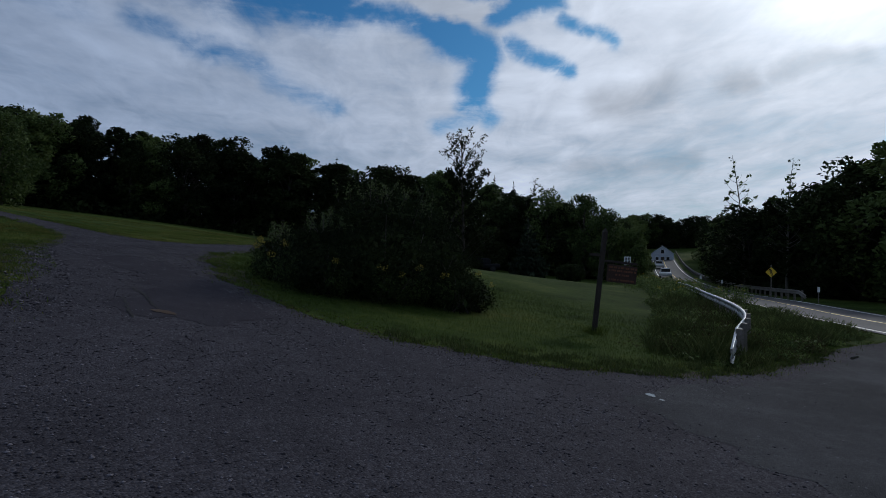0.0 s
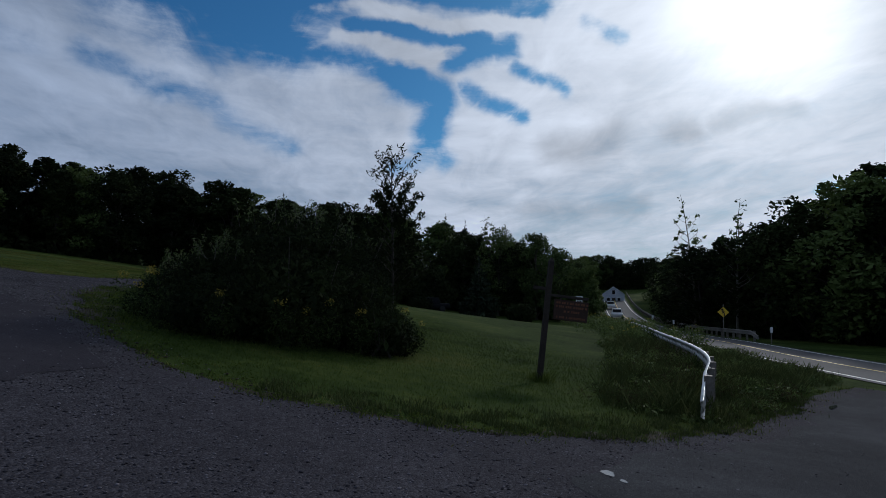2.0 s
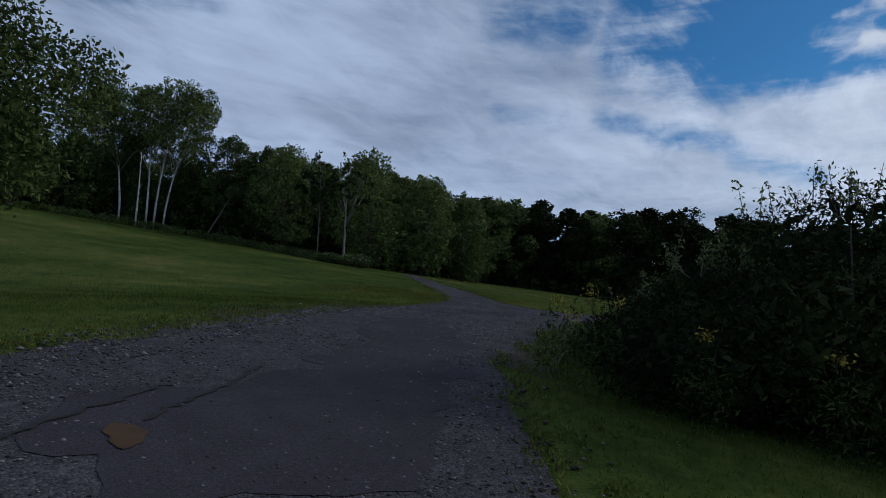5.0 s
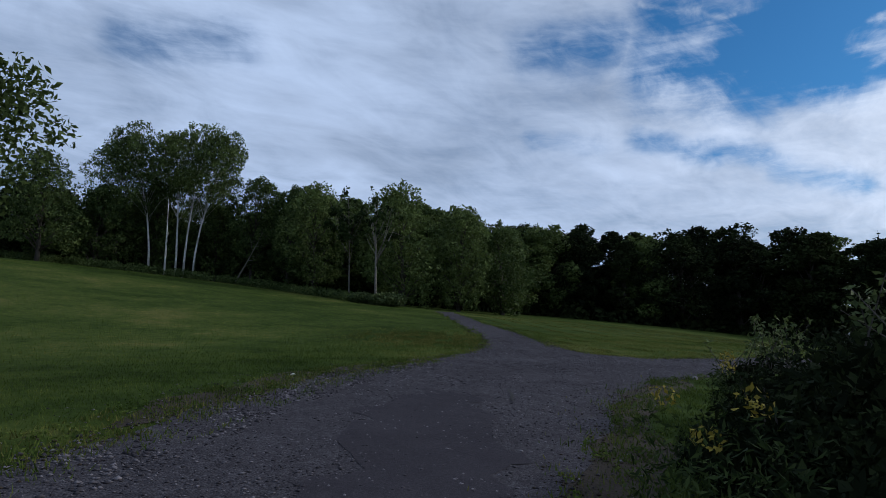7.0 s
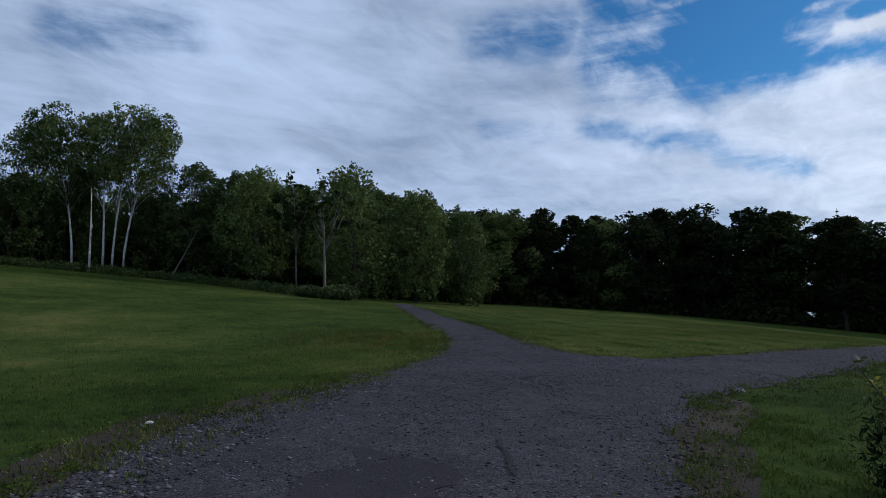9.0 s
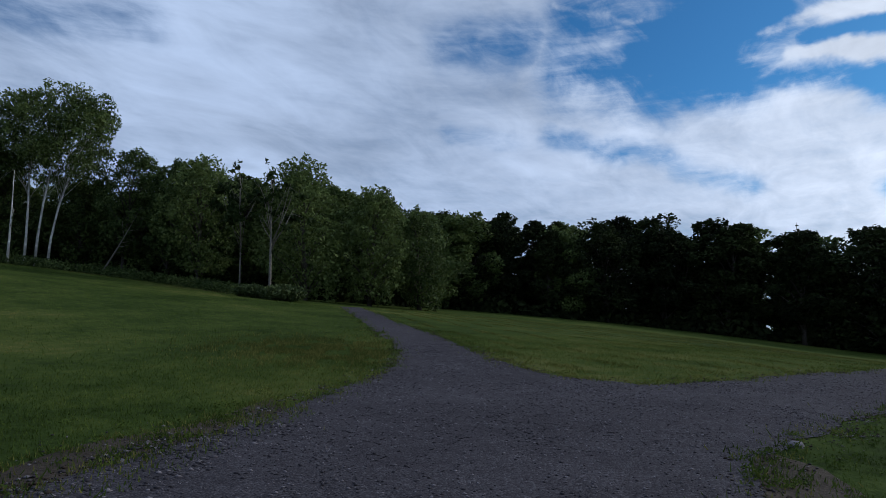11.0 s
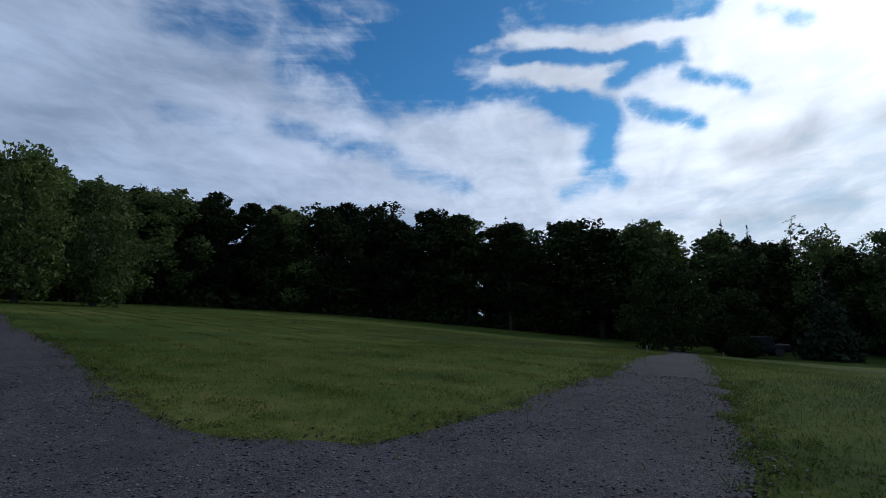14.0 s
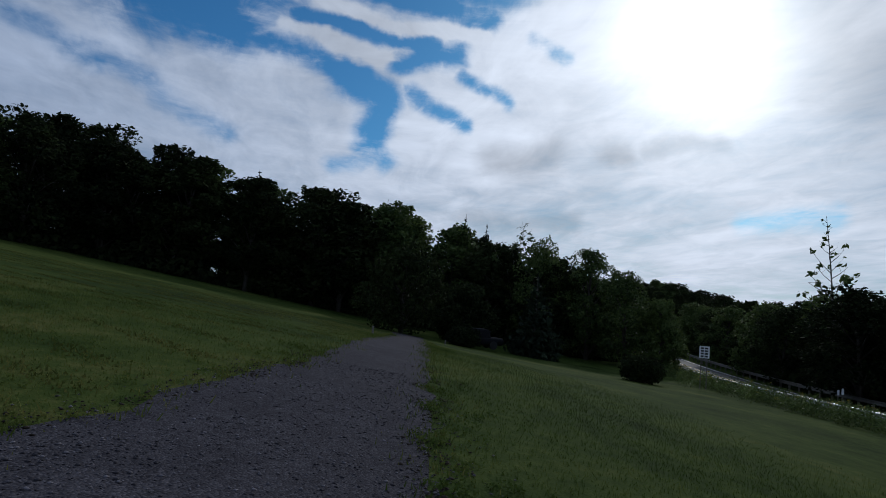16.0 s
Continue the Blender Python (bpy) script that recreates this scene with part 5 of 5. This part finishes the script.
def build_weeds():
    rng = np.random.default_rng(79)
    x, y = scatter(rng, 95000, [(4.4, 13.4), (6.2, 12.6), (8.8, 14.9), (12.2, 18.6), (14.6, 21.0), (16.2, 33.0), (13.0, 34.0), (9.6, 29.0), (7.4, 21.0), (5.4, 16.4)])
    k = (drive_gap(x, y) < -0.4) & (ragged(x, y, 1.1, 1.0) + rng.normal(0, 0.35, len(x)) > -0.5)
    x, y = x[k], y[k]
    tall = 0.26 + 0.22 * ragged(x, y, 2.3, 1.0)
    p = on_land(x, y)
    me = blades_mesh("verge_weeds", p, np.clip(0.26 + 0.18 * ragged(x, y, 1.7, 1.0) + 0.18 * ragged(x + 5.0, y, 0.6, 1.0), 0.1, 0.62), 0.016, rng, RANK)
    tagged(new("verge_weeds", me), "tall rank grass and weeds along the guard rail", "weeds", "", "stuff")
    lobes = []
    for i in range(0, len(x), 140):
        h = max(0.15, tall[i])
        lobes.append(((x[i], y[i], p[i][2] + h * 0.5), (0.35, 0.35, h * 0.55)))
    tagged(new("verge_herbs", many("verge_herbs", leaves(rng, lobes, 22000, 0.06, 0.5, 0.2), 4, LEAF)), "leafy weeds along the guard rail", "weeds", "", "stuff")
    # withered clumps that crowd the rail and the verge beyond it
    rail = along([(6.4, 13.4), (7.3, 15.4), (8.6, 18.2), (10.0, 21.8), (11.4, 26.0), (12.8, 31.0)], 0.35)
    clumps = []
    for px, py in rail:
        for _ in range(3):
            o = rng.normal() * 0.55
            a, b = px - 0.5 + o, py + 0.2 + rng.normal() * 0.3
            h = rng.uniform(0.25, 0.75) * (0.6 + 0.4 * math.sin(px * 2.3 + py))
            if h > 0.22:
                clumps.append(((a, b, lz(a, b) + h * 0.5), (0.3, 0.3, h * 0.6)))
    for a, b, w, h in ((4.75, 13.9, 0.55, 0.34), (5.1, 13.7, 0.4, 0.3), (7.8, 14.3, 0.5, 0.4), (9.0, 15.6, 0.6, 0.5), (10.2, 17.1, 0.5, 0.45)):
        clumps += [((a + rng.normal() * w * 0.4, b + rng.normal() * w * 0.4, lz(a, b) + h * 0.45), (w * 0.6, w * 0.6, h * 0.55)) for _ in range(3)]
    tagged(new("withered_weeds", many("withered_weeds", leaves(rng, clumps, 9000, 0.035, 0.3, 0.15), 4, WITHERED)), "brownish withered weeds crowding the guard rail", "weeds", "", "stuff")
    # tall flowering weeds beside the road
    line = along(beside([p for p in ROAD_EDGE if 31 < p[1] < 110], -3.0), 0.5)
    lobes, heads = [], []
    for px, py in line:
        for _ in range(5):
            a, b = px + rng.normal() * 1.2, py + rng.normal() * 0.5
            h = rng.uniform(0.5, 1.1)
            lobes.append(((a, b, lz(a, b) + h * 0.5), (0.42, 0.42, h * 0.55)))
            if rng.random() < 0.3:
                heads.append(((a, b, lz(a, b) + h), (0.16, 0.16, 0.1)))
    tagged(new("roadside_weeds", many("roadside_weeds", leaves(rng, lobes, 42000, 0.085, 0.5, 0.2), 4, LEAF)), "tall green weeds along the roadside bank", "weeds", "", "stuff")
    tagged(new("roadside_flowers", many("roadside_flowers", leaves(rng, heads, 1400, 0.05, 0.7, 0.2), 4, FLOWER)), "yellow flowers among the roadside weeds", "flowers", "", "stuff")
    # the ragged strip of herbs before the birches
    strip = along([(-70.0, 22.0), (-62.5, 33.5), (-58.0, 40.0), (-50.0, 42.2), (-43.0, 41.0)], 0.5)
    lobes = [((a, b, lz(a, b) + 0.3), (0.6, 0.6, 0.5)) for a, b in ((px + rng.normal() * 0.8, py + rng.normal() * 0.8) for px, py in strip for _ in range(4))]
    tagged(new("field_edge_weeds", many("field_edge_weeds", leaves(rng, lobes, 16000, 0.11, 0.6, 0.2), 4, LEAF)), "rank weeds between the mown slope and the trees", "weeds", "", "stuff")


def build_stones():
    rng = np.random.default_rng(80)
    x, y = scatter(rng, 330000, [(-6.0, 0.5), (8.0, 0.5), (8.0, 12.0), (-2.0, 12.0), (-5.0, 20.0), (-6.5, 34.0), (-10.5, 34.0), (-19.0, 30.0), (-13.5, 18.0)])
    d = drive_gap(x, y)
    smooth_parts = np.maximum(inside(x, y, PATCH_EDGE), inside(x, y, LOT_PAVED))
    k = (d > -np.abs(rng.normal(0, 0.32 + 0.35 * (x < -7.0) * (y < 19.0), len(x)))) & ((smooth_parts < np.abs(rng.normal(0, 0.8, len(x)))) | (rng.random(len(x)) < 0.06))
    k &= rng.random(len(x)) < 0.45 + 0.45 * ragged(x, y, 1.3, 1.0)
    x, y = x[k], y[k]
    pebbles("loose_stones", x, y, 0.008 + 0.016 * rng.random(len(x)) ** 3, STONE, rng, "loose angular grey stones of the gravel drive", "gravel")
    # dark clods and larger stones along the torn edges of the turf
    x, y = scatter(rng, 420000, [(-16.0, 4.0), (12.0, 8.0), (12.0, 17.0), (-4.0, 16.0), (-5.0, 36.0), (-12.0, 36.0), (-24.0, 35.0)])
    k = (np.abs(drive_gap(x, y) + 0.05) < np.abs(rng.normal(0, 0.2, len(x)))) & (ragged(x, y, 0.5, 1.0) + rng.normal(0, 0.3, len(x)) > 0.1)
    x, y = x[k], y[k]
    pebbles("soil_clods", x, y, 0.010 + 0.022 * rng.random(len(x)) ** 3, SOIL, rng, "dark crumbled clods of soil along the turf's edge", "soil")
    # stony margin between the slope's turf and the drive
    x, y = scatter(rng, 60000, [(-4.6, 5.0), (-6.8, 9.0), (-9.0, 12.6), (-12.0, 17.2), (-14.0, 21.4), (-12.4, 20.6), (-10.2, 16.4), (-7.2, 12.0), (-5.0, 8.4)])
    k = ragged(x, y, 0.7, 1.0) + rng.normal(0, 0.4, len(x)) > 0.1
    x, y = x[k], y[k]
    pebbles("margin_stones", x, y, 0.01 + 0.028 * rng.random(len(x)) ** 3, STONE, rng, "coarse loose stones along the slope's foot", "gravel")


def pebbles(name, x, y, r, material, rng, label, category):
    """Many angular stones half sunk in the ground, as one mesh."""
    n = len(x)
    dirs = np.array([(1, 0, 0), (0, 1, 0), (-1, 0, 0), (0, -1, 0), (0, 0, 0.5), (0, 0, -0.4)], float)
    a = rng.random(n) * 6.28
    rot = np.stack([np.stack([np.cos(a), -np.sin(a), 0 * a], 1), np.stack([np.sin(a), np.cos(a), 0 * a], 1), np.stack([0 * a, 0 * a, 1 + 0 * a], 1)], 1)
    pts = np.einsum("nij,kj->nki", rot, dirs) * r[:, None, None] * rng.uniform(0.7, 1.35, (n, 6, 1)) + on_land(x, y, 0.014)[:, None, :]
    tri = np.array([(0, 1, 4), (1, 2, 4), (2, 3, 4), (3, 0, 4), (1, 0, 5), (2, 1, 5), (3, 2, 5), (0, 3, 5)])
    me = bpy.data.meshes.new(name)
    me.vertices.add(n * 6)
    me.vertices.foreach_set("co", np.ascontiguousarray(pts, np.float32).ravel())
    me.loops.add(n * 24)
    me.loops.foreach_set("vertex_index", (tri[None] + 6 * np.arange(n)[:, None, None]).astype(np.int32).ravel())
    me.polygons.add(n * 8)
    me.polygons.foreach_set("loop_start", np.arange(0, n * 24, 3, dtype=np.int32))
    me.materials.append(material)
    me.update(calc_edges=True)
    tagged(new(name, me), label, category, "", "stuff")


def build_edge_herbs():
    """Clover, plantain and tufts that hug the edges of the drive."""
    rng = np.random.default_rng(81)
    x, y = scatter(rng, 60000, [(-16.0, 4.0), (-4.0, 4.0), (12.0, 8.0), (12.0, 19.0), (-3.0, 16.5), (-5.6, 36.0), (-10.0, 36.0), (-24.0, 35.0)])
    d = drive_gap(x, y)
    k = (d < 0.1) & (d > -np.abs(rng.normal(0, 0.75, len(x)))) & (ragged(x, y, 0.6, 1.0) + rng.normal(0, 0.3, len(x)) > 0.0)
    x, y = x[k], y[k]
    h = 0.02 + 0.035 * rng.random(len(x))
    z = land(x, y) + 0.01
    lobes = [((a, b, c + e * 0.5), (0.05 + e, 0.05 + e, e)) for a, b, c, e in zip(x, y, z, h)]
    tagged(new("edge_herbs", many("edge_herbs", leaves(rng, lobes, min(90000, 14 * len(lobes)), 0.017, 0.9, 0.2), 4, BLADE)), "low clover and broad-leaved herbs edging the gravel", "weeds", "", "stuff")


build_grass()
build_hay()
build_weeds()
build_edge_herbs()
build_stones()
